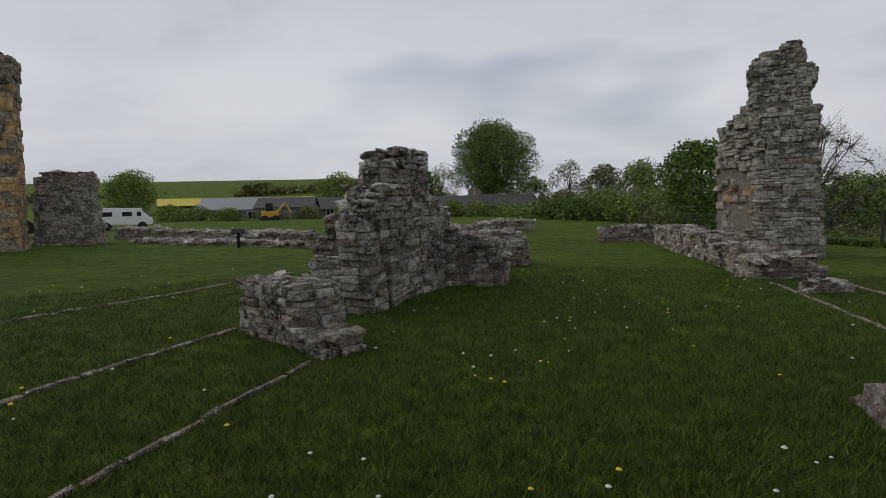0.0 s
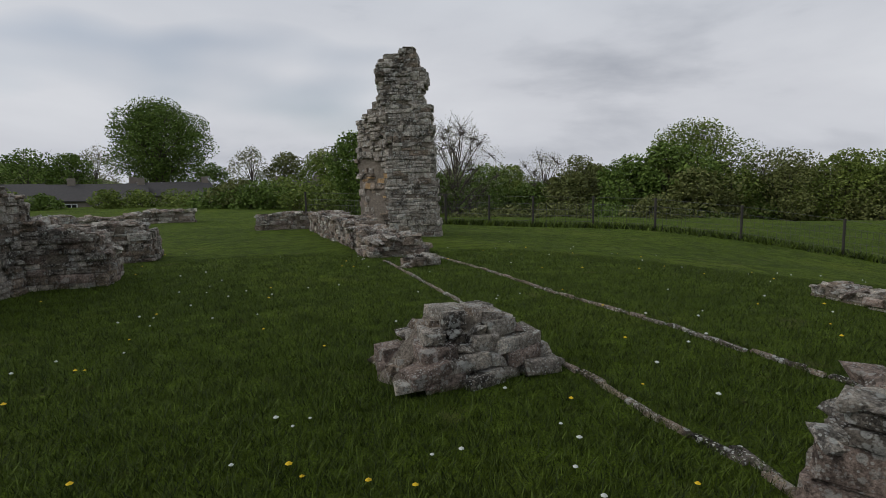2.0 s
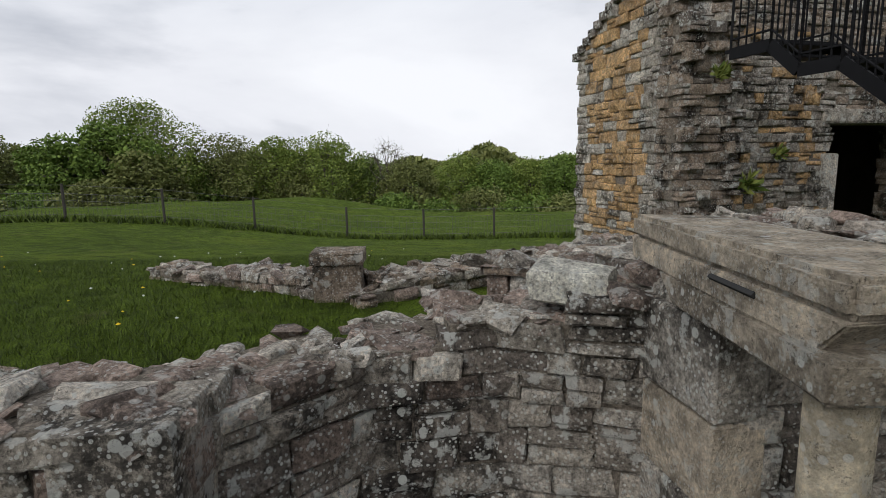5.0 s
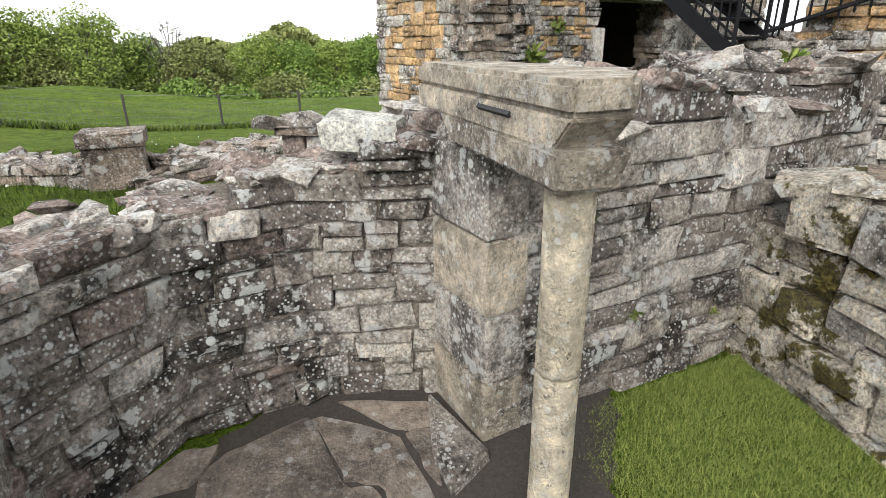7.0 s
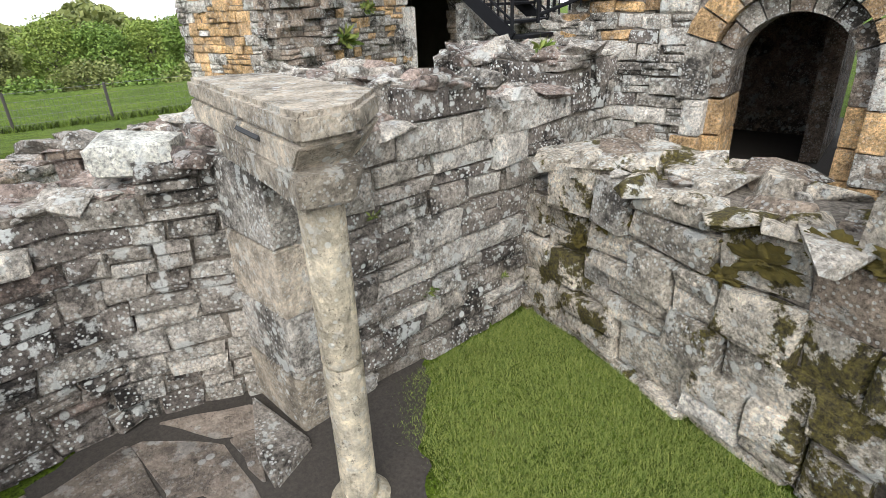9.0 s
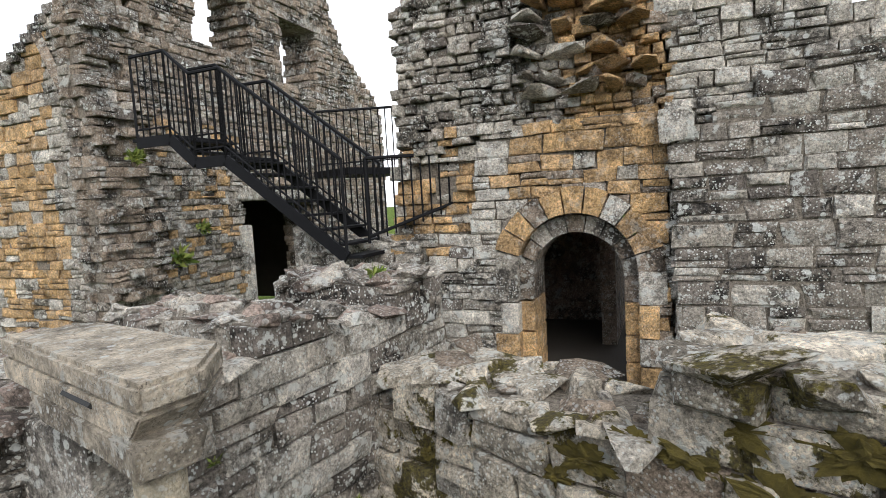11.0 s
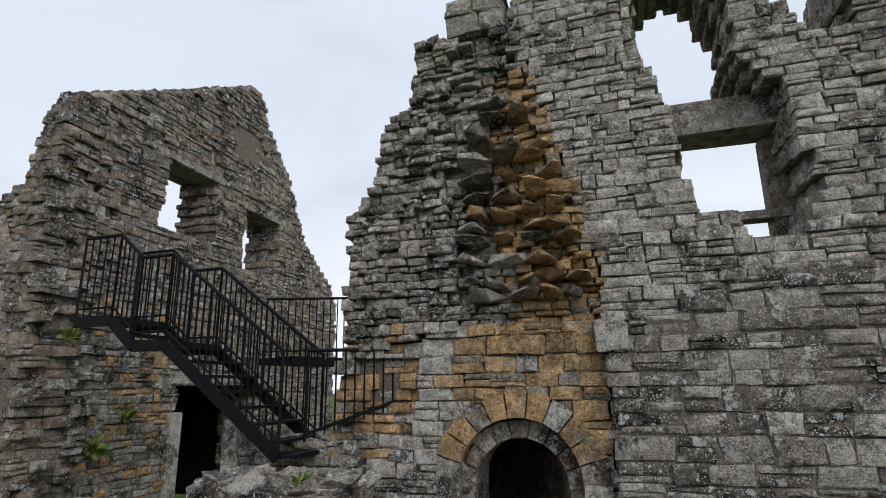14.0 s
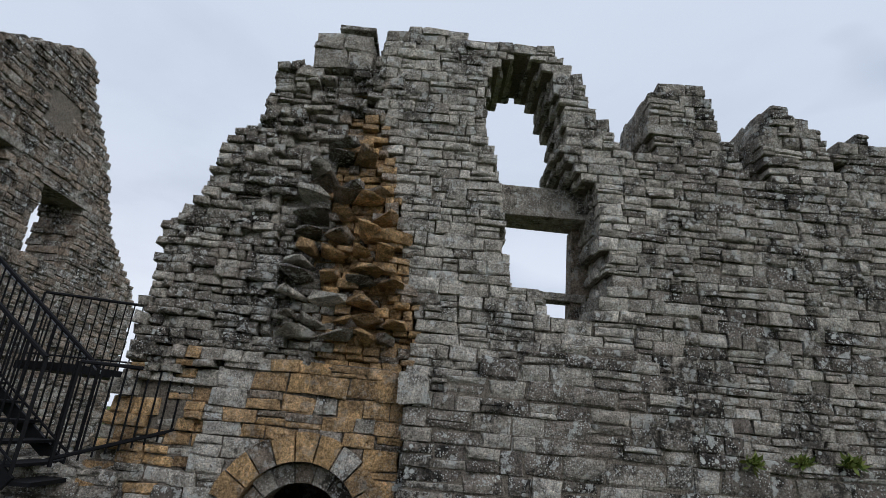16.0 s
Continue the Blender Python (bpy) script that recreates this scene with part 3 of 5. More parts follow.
teeth.build(mass, (0, 0, 4), 140)
turret = thing("chimney_turret", frame_at(DX, DY, 0, -UX, -UY), "squared stone chimney stump with a projecting cap slab", "chimney", "structure")
masonry(turret, [(-0.73, 6.28), (-0.7, 6.8), (0.02, 6.84), (0.04, 6.28)], 0.6, (0.22, 0.3), (0.3, 0.5), (), lambda s, z: "grey", near=(0, 0, 6.5), seed=10, ragged=0.01)
ashlar_block(turret, "cap_slab", -0.42, 0.05, -0.06, 0.66, 6.83, 6.9, "dark", 0.015)
# far end of the ruined turret of rough rubble, beside the walkway
pocket = thing("wall_pocket", frame_at(DX, DY, 0, -UX, -UY), "orange-stained rubble patch with old plaster", "ruined wall", "structure")
masonry(pocket, [(-2.2, 1.5), (-2.1, 2.35), (-1.0, 2.4), (-1.1, 1.35), (-1.9, 0.9), (-2.3, 0.95)], 0.7, (0.1, 0.2), (0.16, 0.36), (), lambda s, z: "pale" if rw.random() < 0.6 else "orange", lambda s, z: -0.1, 0.03, near=(-1.6, 0, 1.8), seed=12, ragged=0.05, core_in=0.15)

# ---- the gabled range beyond, with its end wall ----
C1X, C1Y, C0X, C0Y = 11.561, -3.651, 14.3, -2.43
gable = thing("wall_gable", frame_at(C1X, C1Y, 0, UY, -UX), "tall grey-brown gable wall with two deep window embrasures", "ruined wall", "structure")


def gable_mat(s, z):
    r = rw.random()
    if 3.85 < s < 4.75 and 7.05 < z < 7.65:
        return "orange" if r < 0.6 else "brown"
    if z < 3.3 and 1.0 < s < 3:
        return "orange" if r < 0.25 else "grey"
    return "brown" if r < 0.6 else ("grey" if r < 0.78 else "dark")


GW1 = [(2.05, 4.8), (2.2, 6.15), (3.45, 6.1), (3.5, 4.8)]
GW2 = [(4.4, 4.5), (4.5, 5.9), (5.75, 5.8), (5.75, 4.5)]
GDOOR = [(3.0, -0.6), (2.9, 2.0), (5.3, 2.0), (5.3, -0.6)]
gable_proud = lambda s, z: (0.22 - 0.05 * (z - 3)) * max(0, min(1, (1.3 - s) / 0.5)) * rw.random() if z > 0.5 and s < 3.8 else (-0.14 if 3.85 < s < 4.75 and 7.05 < z < 7.65 else 0)
masonry(gable, [(-0.05, -1.0), (-0.1, 4.8), (0.08, 6.15), (0.3, 6.5), (0.72, 6.72), (0.72, -1.0)], 0.42, (0.09, 0.17), (0.14, 0.38), (), gable_mat, gable_proud, 0.015, near=(0.3, 0, 4), limit=90, seed=22, ragged=0.05)
masonry(gable, [(0.7, -1.0), (0.7, 6.72), (1.28, 7.05), (2.6, 7.8), (4.3, 8.86), (4.85, 8.75), (5.1, 8.15), (5.75, 7.6), (6.45, 6.65), (6.9, 5.75), (7.6, 5.3), (8.2, 4.9), (8.8, 4.3), (8.8, -1.0)], 0.95,
        (0.09, 0.17), (0.14, 0.38), [GW1, GW2, GDOOR], gable_mat, gable_proud, 0.015, near=(2.5, 0, 3.5), seed=21, back=False, ragged=0.06)
for (x0, x1, z0) in ((1.9, 3.7, 6.12), (4.3, 6.0, 5.85)):
    ashlar_block(gable, "window_lintel", x0, x1, -0.02, 0.5, z0, z0 + 0.16, "grey", 0.02)
for (x0, x1, z0, z1) in ((2.62, 2.72, 4.8, 6.1),):
    ashlar_block(gable, "mullion", x0, x1, 0.78, 0.92, z0, z1, "grey", 0.02)
ashlar_block(gable, "door_jamb", 2.75, 3.05, -0.04, 0.5, -0.6, 1.5, "pale", 0.03)
ashlar_block(gable, "door_lintel", 2.7, 5.5, -0.03, 0.6, 1.98, 2.2, "grey", 0.03)
# guessed closed box in a dark colour, so the gable door opening reads unlit
cellar = thing("room_behind_gable", frame_at(C1X, C1Y, 0, UY, -UX), "closed box behind the gable wall, added to darken the doorway", "cellar", "structure")
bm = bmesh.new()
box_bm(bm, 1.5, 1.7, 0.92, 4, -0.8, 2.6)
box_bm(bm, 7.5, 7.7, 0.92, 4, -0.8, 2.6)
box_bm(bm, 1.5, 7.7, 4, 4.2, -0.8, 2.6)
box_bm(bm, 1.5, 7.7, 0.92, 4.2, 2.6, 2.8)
part("cellar_shade_box", bm, INTERIOR_SHADE, cellar)
side = thing("wall_orange", frame_at(C0X, C0Y, 0, -UX, -UY), "orange and grey stone end wall below a stone verge", "ruined wall", "structure")


def side_mat(s, z):
    r = rw.random()
    if 0.35 < s < 2.1 and z < 4.6:
        return "orange" if r < 0.8 else "pale"
    return "grey" if r < 0.7 else "pale"


masonry(side, [(0, -1.3), (0, 3.42), (1.3, 4.15), (2.55, 4.9), (2.68, 5.1), (2.72, 4.95), (3.02, 4.95), (3.02, -1.3)], 0.9, (0.13, 0.24), (0.2, 0.42), (), side_mat, None, 0.014, near=(1.5, 0, 2), seed=23, ragged=0.02)
bm = bmesh.new()
for k in range(14):
    f = k / 14
    x0, z0 = -0.14 + 2.6 * f, 3.34 + 1.52 * f
    box_bm(bm, x0, x0 + 0.24, -0.05, 0.5, z0, z0 + 0.15, 0.012)
part("verge_tile", bm, STONE["dark"], side, "dark stone verge slates")
bm = bmesh.new()
bar_bm(bm, (2.1, -0.04, 4.5), (2.72, -0.04, 3.3), 0.09, 4)
part("weather_mould", bm, STONE["brown"], side, "sloping stone weather moulding")


# ---- black steel stair and balustrades ----
stair = thing("steel_stair", frame_at(7.9, -5.65, 0, UX, UY), "black painted steel access stair with balustrades", "stair")


def balustrade(parent, pts, h=1.05, step=0.11):
    for a, b in zip(pts, pts[1:]):
        a, b = Vector(a), Vector(b)
        up = Vector((0, 0, h))
        n = max(2, round((b - a).length / step))
        for k in range(n + 1):
            p = a.lerp(b, k / n)
            bm = bmesh.new()
            bar_bm(bm, p + Vector((0, 0, -0.06)), p + up, 0.022 if k in (0, n) else 0.011, 4 if k in (0, n) else 5)
            part("baluster", bm, STEEL, parent)
        for z, r in ((0.09, 0.014), (h, 0.024)):
            bm = bmesh.new()
            bar_bm(bm, a + Vector((0, 0, z)), b + Vector((0, 0, z)), r, 6)
            part("rail", bm, STEEL, parent)


NEAR, FAR = -0.45, 0.45
profile = [(0.0, 1.25), (1.66, 2.5), (2.15, 2.5), (2.55, 2.84), (3.15, 2.84)]
for y in (NEAR, FAR):
    balustrade(stair, [(s, y, z) for s, z in profile])
    for (s0, z0), (s1, z1) in zip(profile, profile[1:]):
        bm = bmesh.new()
        a, b = Vector((s0, y, z0 - 0.08)), Vector((s1, y, z1 - 0.08))
        d = (b - a).normalized()
        up = d.cross(Vector((0, 1, 0))).normalized() * 0.07
        vs = [bm.verts.new(p) for p in (a - up + Vector((0, -0.02, 0)), b - up + Vector((0, -0.02, 0)), b + up + Vector((0, -0.02, 0)), a + up + Vector((0, -0.02, 0)))]
        vb = [bm.verts.new(v.co + Vector((0, 0.04, 0))) for v in vs]
        bm.faces.new(vs)
        bm.faces.new(vb[::-1])
        for i in range(4):
            bm.faces.new((vs[i], vb[i], vb[(i + 1) % 4], vs[(i + 1) % 4]))
        bmesh.ops.recalc_face_normals(bm, faces=bm.faces)
        part("stringer", bm, STEEL, stair)
for (s0, z0), (s1, z1) in ((profile[0], profile[1]), (profile[2], profile[3])):
    n = max(2, round((z1 - z0) / 0.18))
    for k in range(n):
        s, z = s0 + (s1 - s0) * (k + 0.5) / n, z0 + (z1 - z0) * (k + 0.5) / n
        bm = bmesh.new()
        box_bm(bm, s - 0.12, s + 0.12, NEAR, FAR, z - 0.03, z, 0.004)
        part("tread", bm, STEEL, stair)
for s0, s1, z in ((1.62, 2.19, 2.48), (2.52, 3.25, 2.82), (-0.2, 0.05, 1.2)):
    bm = bmesh.new()
    box_bm(bm, s0, s1, NEAR, FAR, z - 0.04, z, 0.004)
    part("landing", bm, STEEL, stair)
bm = bmesh.new()
bar_bm(bm, (0.0, NEAR - 0.06, 2.25), (1.66, NEAR - 0.06, 3.5), 0.02, 6)
part("handrail", bm, GALV, stair, "galvanised grey handrail")
for s in (0.25, 1.1):
    bm = bmesh.new()
    box_bm(bm, s - 0.05, s + 0.05, NEAR - 0.035, NEAR - 0.022, 1.25 + 0.72 * s - 0.1, 1.25 + 0.72 * s - 0.04)
    part("marker", bm, RED, stair, "small red marker patch")
lower = thing("landing_railing", Matrix.Identity(4), "black steel railing along the broken wall", "railing")
for k in range(11):
    p = Vector((7.78, -5.62, 1.3)).lerp(Vector((6.96, -6.36, 1.68)), k / 10)
    bm = bmesh.new()
    bar_bm(bm, p, (p.x, p.y, 2.32), 0.011 if k % 10 else 0.022, 5)
    part("baluster", bm, STEEL, lower)
for z0, z1 in ((2.32, 2.32), (1.38, 1.76)):
    bm = bmesh.new()
    bar_bm(bm, (7.78, -5.62, z0), (6.96, -6.36, z1), 0.02)
    part("rail", bm, STEEL, lower)
walkway = thing("walkway_railing", Matrix.Identity(4), "black steel railing of a raised walkway", "railing")
balustrade(walkway, [(11.3, -7.15, 2.45), (10.4, -8.38, 2.5)], 1.05, 0.13)
bm = bmesh.new()
box_bm(bm, 10.3, 11.4, -8.6, -7.1, 2.3, 2.42)
part("deck", bm, STEEL, walkway)

# low wall under the stair, with a standing stone stub
under = thing("low_wall", frame_at(8.93, -5.29, 0, -UX, -UY), "low grey rubble wall under the stair", "ruined wall")
masonry(under, [(0.22, -0.7), (0.2, 1.22), (0.8, 1.25), (1.3, 1.3), (1.8, 1.22), (1.9, -0.7)], 0.6, (0.1, 0.19), (0.14, 0.34), (), lambda s, z: "pale" if rw.random() < 0.6 else "grey", near=(1, 0, 1), seed=31, caps=0.22, ragged=0.05)
stub_post = thing("stone_stub", frame_at(8.93, -5.29, 0, -UX, -UY), "upright pale stone jamb stub", "stone")
ashlar_block(stub_post, "shaft", -0.05, 0.2, -0.05, 0.25, -0.7, 1.53, "pale", 0.04)

# ---- the sunken chamber: curved wall, pier, column, long wall, mossy wall ----
def chamber_mat(s, z):
    r = rw.random()
    return "dark" if r < 0.68 else ("grey" if r < 0.84 else ("pale" if r < 0.92 else "purple"))


def chamber_pale(s, z):
    r = rw.random()
    return "pale" if r < 0.28 else ("grey" if r < 0.68 else "dark")


def top_mat(s, z):
    r = rw.random()
    return "purple" if r < 0.4 else ("grey" if r < 0.7 else "pale")


curve = [(4.78, -0.2, 0.55), (5.36, -0.62, 0.58), (5.58, -1.25, 0.72), (5.5, -1.98, 0.9)]
for k, (a, b) in enumerate(zip(curve, curve[1:])):
    L = math.hypot(b[0] - a[0], b[1] - a[1])
    seg = thing("chamber_wall", frame_at(a[0], a[1], 0, b[0] - a[0], b[1] - a[1]), "dark lichen-crusted rubble wall, rough loose stones on top", "ruined wall", "structure")
    masonry(seg, [(-0.04, -0.75), (-0.04, a[2]), (L + 0.06, b[2]), (L + 0.06, -0.75)], 0.62, (0.11, 0.2), (0.16, 0.36), (), chamber_mat if k < 2 else chamber_pale, None, 0.012, near=(L / 2, 0, 0.2), seed=41 + k, caps=0.15,
            cap_mat=top_mat, ragged=0.02, ends=k == 0)
end = thing("jamb_wall", frame_at(4.17, 0.92, 0, 0.27, -1.15), "wall end of large squared stones with grooves", "ruined wall", "structure")
masonry(end, [(-0.22, -0.3), (-0.1, 0.28), (0.02, 0.45), (0.08, 0.62), (1.19, 0.68), (1.19, -0.8)], 0.62, (0.2, 0.34), (0.3, 0.5), (), lambda s, z: "grey" if rw.random() < 0.7 else "purple", None, 0.012, 0.3, near=(0.6, 0, 0.3), seed=45, caps=0.2,
        cap_mat=top_mat, ragged=0.03)
ashlar_block(end, "jamb_block", 0.8, 1.2, -0.04, 0.4, -0.1, 0.7, "grey", 0.03, "tall squared jamb stone with a rebate")
chalk = thing("pale_boulder", pose(5.74, -1.62, 0.86, 0, 0, 80), "rounded stone bleached white by lichen", "stone")
bm = bmesh.new()
box_bm(bm, -0.2, 0.2, -0.16, 0.16, -0.06, 0.12, 0.045)
for v in bm.verts:
    v.co += 0.05 * noise.noise_vector(v.co * 5)
part("boulder", bm, CHALK, chalk)
# pier and the slab that bridges to the column
pier = thing("pier", frame_at(5.52, -1.93, 0, -0.5, -0.16), "squared stone pier carrying a corbelled slab", "pier", "structure")
for z0, z1, mt in ((-0.7, -0.25, "ashlar"), (-0.25, 0.12, "pale"), (0.12, 0.5, "ashlar"), (0.5, 0.9, "pale")):
    ashlar_block(pier, "pier_block", 0.0 + 0.01 * z0, 0.53, 0.0, 0.24, z0, z1 - 0.008, mt, 0.02)
    ashlar_block(pier, "pier_back_block", -0.35, 0.4, 0.05, 0.6, z0, z1 - 0.008, "grey", 0.02)
lintel = thing("corbel_slab", Matrix.Identity(4), "long lichened stone slab resting on pier and column", "stone slab")


def prism(bm, lo, hi, z0, z1, bevel):
    a = [bm.verts.new((x, y, z0)) for x, y in lo]
    b = [bm.verts.new((x, y, z1)) for x, y in hi]
    n = len(a)
    fs = [bm.faces.new(a[::-1]), bm.faces.new(b)] + [bm.faces.new((a[i], a[(i + 1) % n], b[(i + 1) % n], b[i])) for i in range(n)]
    bmesh.ops.recalc_face_normals(bm, faces=fs)
    bmesh.ops.bevel(bm, geom=list({e for f in fs for e in f.edges}), offset=bevel, segments=2, affect="EDGES")


top = [(5.82, -1.92), (4.3, -2.13), (4.36, -2.36), (4.68, -2.56), (5.72, -2.34)]
low = [(5.82, -1.925), (4.42, -2.12), (4.46, -2.34), (4.72, -2.5), (5.72, -2.34)]
bm = bmesh.new()
prism(bm, low, top, 1.02, 1.13, 0.008)
part("slab_underside", bm, STONE["ashlar"], lintel)
bm = bmesh.new()
prism(bm, top, [(x + 0.004, y) for x, y in top], 1.132, 1.24, 0.02)
part("slab", bm, STONE["ashlar"], lintel)
bm = bmesh.new()
prism(bm, [(5.3, -1.99), (4.62, -2.085), (4.33, -2.11), (4.35, -2.32), (4.62, -2.35), (5.3, -2.3)], [(5.5, -1.965), (4.62, -2.08), (4.31, -2.115), (4.34, -2.36), (4.62, -2.4), (5.5, -2.3)], 0.9, 1.03, 0.015)
part("corbel", bm, STONE["ashlar"], lintel, "tapered corbel stone under the slab")
# no slot is cut: a thin black bar on the face draws its shade
bm = bmesh.new()
bar_bm(bm, (4.98, -2.033, 1.1), (4.7, -2.073, 1.1), 0.012, 4)
part("mortise_shade", bm, RUBBER, lintel, "thin black bar on the stone face for a shaded slot")
COLX, COLY = 4.46, -2.215
column = thing("column", pose(COLX, COLY, -0.68), "lichened round stone column on a moulded base", "column")


def lathe(rings, n=28, wob=0.004):
    bm = bmesh.new()
    rr = random.Random(8)
    loops = [[bm.verts.new((r * math.cos(2 * math.pi * k / n) + rr.uniform(-wob, wob), r * math.sin(2 * math.pi * k / n) + rr.uniform(-wob, wob), z)) for k in range(n)] for z, r in rings]
    for a, b in zip(loops, loops[1:]):
        for k in range(n):
            bm.faces.new((a[k], a[(k + 1) % n], b[(k + 1) % n], b[k]))
    bm.faces.new(loops[-1])
    bm.faces.new(loops[0][::-1])
    for f in bm.faces:
        f.smooth = True
    return bm


part("base", lathe([(-0.1, 0.185), (0.02, 0.185), (0.06, 0.175), (0.1, 0.13), (0.12, 0.115)]), COLUMN, column)
part("drum", lathe([(0.12, 0.09), (0.15, 0.084), (0.5, 0.084), (0.84, 0.084), (0.86, 0.08)]), COLUMN, column)
part("drum", lathe([(0.865, 0.08), (0.88, 0.084), (1.2, 0.085), (1.585, 0.086)]), COLUMN, column)
long_wall = thing("long_wall", frame_at(5.1, -2.28, 0, 0.45, -1.67), "grey rubble wall with a broad broken stone top", "ruined wall", "structure")
masonry(long_wall, [(-0.15, -0.8), (-0.15, 1.02), (0.7, 1.04), (1.2, 1.06), (1.6, 0.98), (2.05, 1.0), (2.2, 1.18), (2.75, 1.15), (2.75, -0.8)], 1.35, (0.12, 0.22), (0.2, 0.42), (), chamber_pale, None, 0.012, near=(1, 0, 0.3), seed=51, caps=0.2,
        cap_mat=top_mat, ragged=0.03)
mossy = thing("mossy_wall", frame_at(5.62, -3.94, 0, -1, 0.0), "low wall of lichened boulders overgrown with yellow-green moss", "ruined wall", "structure")


def mossy_mat(s, z):
    r = rw.random()
    return "mossy" if r < 0.85 else ("pale" if r < 0.95 else "brown")


masonry(mossy, [(-0.1, -0.8), (-0.1, 0.4), (0.5, 0.48), (1.0, 0.46), (1.6, 0.53), (2.05, 0.68), (2.25, 0.94), (2.8, 1.0), (3.4, 1.02), (4.5, 0.95), (4.5, -0.8)], 0.75, (0.18, 0.32), (0.24, 0.52), (), mossy_mat, None, 0.022, 0.28, near=(1.6, 0, 0.2), seed=53, caps=0.28, core_in=0.07,
        cap_mat=mossy_mat, ragged=0.03, tilt=0.04)
sill = thing("threshold_wall", frame_at(1.9, -0.36, 0, 2.5, 0.1), "low dark rubble edge of the sunken floor", "ruined wall", "structure")
masonry(sill, [(0, -0.75), (0, 0.02), (2.5, 0.05), (2.5, -0.75)], 0.5, (0.13, 0.2), (0.2, 0.4), (), lambda s, z: "dark", None, 0.015, near=(2, 0, -0.3), seed=57, limit=40)
rm = random.Random(14)
for s, z, k in ((1.0, 0.4, 0.08), (1.45, 0.42, 0.12), (1.6, 0.3, 0.14), (1.8, 0.45, 0.16), (2.05, 0.6, 0.16), (2.3, 0.62, 0.18), (2.5, 0.8, 0.16), (2.65, 0.55, 0.2), (0.6, 0.12, 0.07), (0.8, 0.28, 0.07), (2.9, 0.8, 0.2)):
    cushion = thing("moss_cushion", frame_at(5.62, -3.94, 0, -1, 0.0) @ pose(s, 0.02, z), "yellow-green moss cushion on the stones", "moss", group="moss on the low wall")
    bm = bmesh.new()
    bmesh.ops.create_icosphere(bm, subdivisions=4, radius=0.5)
    off = Vector((s * 7.1, z * 5.3, 0))
    for v in bm.verts:
        g = 0.7 + 1.3 * noise.noise(v.co * 3.6 + off) + 0.6 * noise.noise(v.co * 9 + off) + 0.5 * noise.noise(v.co * 24 + off)
        v.co = Vector((v.co.x * k * 1.5, v.co.y * 0.07, v.co.z * k * 0.8)) * g
    part("moss", bm, MOSS, cushion)
# paving slabs on the chamber floor
rp = random.Random(4)
paving = thing("paving", pose(0, 0, -0.6), "large worn paving slabs with earth joints", "paving", "structure")
for outline in (((4.62, -0.78), (5.08, -0.7), (5.2, -0.84), (5.4, -1.2), (4.88, -1.36), (4.46, -1.45)), ((4.86, -1.38), (4.8, -1.53), (4.51, -1.59), (4.5, -1.48)), ((5.4, -1.24), (5.18, -1.66), (4.58, -1.8), (4.53, -1.62), (4.82, -1.55), (4.89, -1.39)),
                ((4.15, -1.35), (4.46, -1.5), (4.55, -1.81), (4.36, -2.02), (4.0, -2.05), (3.8, -1.6)), ((4.6, -0.3), (4.93, -0.5), (4.91, -0.7), (4.58, -0.75)), ((4.97, -0.38), (5.24, -0.58), (5.24, -0.76), (5.0, -0.68)),
                ((5.5, -1.36), (5.38, -1.88), (5.2, -1.88), (5.2, -1.67)), ((5.16, -1.7), (5.17, -1.86), (4.76, -1.81)), ((3.6, -0.5), (4.55, -0.4), (4.58, -0.8), (4.4, -1.4), (3.7, -1.3))):
    n = len(outline)
    mx_, my_ = sum(p[0] for p in outline) / n, sum(p[1] for p in outline) / n
    ring = []
    for (x0, y0), (x1, y1) in zip(outline, outline[1:] + outline[:1]):
        for f in (0.08, 0.36, 0.64, 0.92):
            ring.append((x0 + (x1 - x0) * f - mx_ + rp.gauss(0, 0.008), y0 + (y1 - y0) * f - my_ + rp.gauss(0, 0.008)))
    bm = bmesh.new()
    top_z = 0.012 + rp.uniform(0, 0.016)
    loops = [[bm.verts.new((x * k, y * k, z)) for x, y in ring] for k, z in ((1.06, -0.08), (1.06, top_z - 0.012), (1.035, top_z))]
    for lo, hi in zip(loops, loops[1:]):
        for q in range(len(ring)):
            bm.faces.new((lo[q], lo[(q + 1) % len(ring)], hi[(q + 1) % len(ring)], hi[q]))
    bm.faces.new(loops[-1])
    bmesh.ops.recalc_face_normals(bm, faces=bm.faces)
    ob = part("slab", bm, PAVING, paving)
    ob.matrix_basis = pose(mx_, my_, 0, rp.gauss(0, 0.5), rp.gauss(0, 0.5), 0)
footing = thing("pier_footing", pose(5.0, -1.92, -0.6), "lichen-blotched footing stone under the pier", "stone", "structure")
bm = bmesh.new()
prism(bm, [(0.45, 0.05), (-0.12, -0.2), (-0.34, 0.06), (-0.05, 0.12)], [(0.43, 0.04), (-0.1, -0.17), (-0.3, 0.06), (-0.05, 0.1)], -0.08, 0.07, 0.02)
part("stone", bm, STONE["grey"], footing)
rim = [(1.9, -0.25), (1.9, -2.3), (4.17, -2.42), (5.3, -2.95), (5.75, -1.3), (4.9, -0.2)]
ragged_rim = []
for (x0, y0), (x1, y1) in zip(rim, rim[1:] + rim[:1]):
    for k in range(24):
        x, y = x0 + (x1 - x0) * k / 24, y0 + (y1 - y0) * k / 24
        ragged_rim.append((x, y + 0.09 * noise.noise(Vector((x * 6, y * 6, 0))) + 0.04 * noise.noise(Vector((x * 22, y * 22, 3))), -0.592))
earth = mesh_object("earth_patch", ragged_rim, [tuple(range(len(ragged_rim)))], EARTH)
tagged(earth, "bare dark earth and gravel beside the column", "earth", kind="structure")


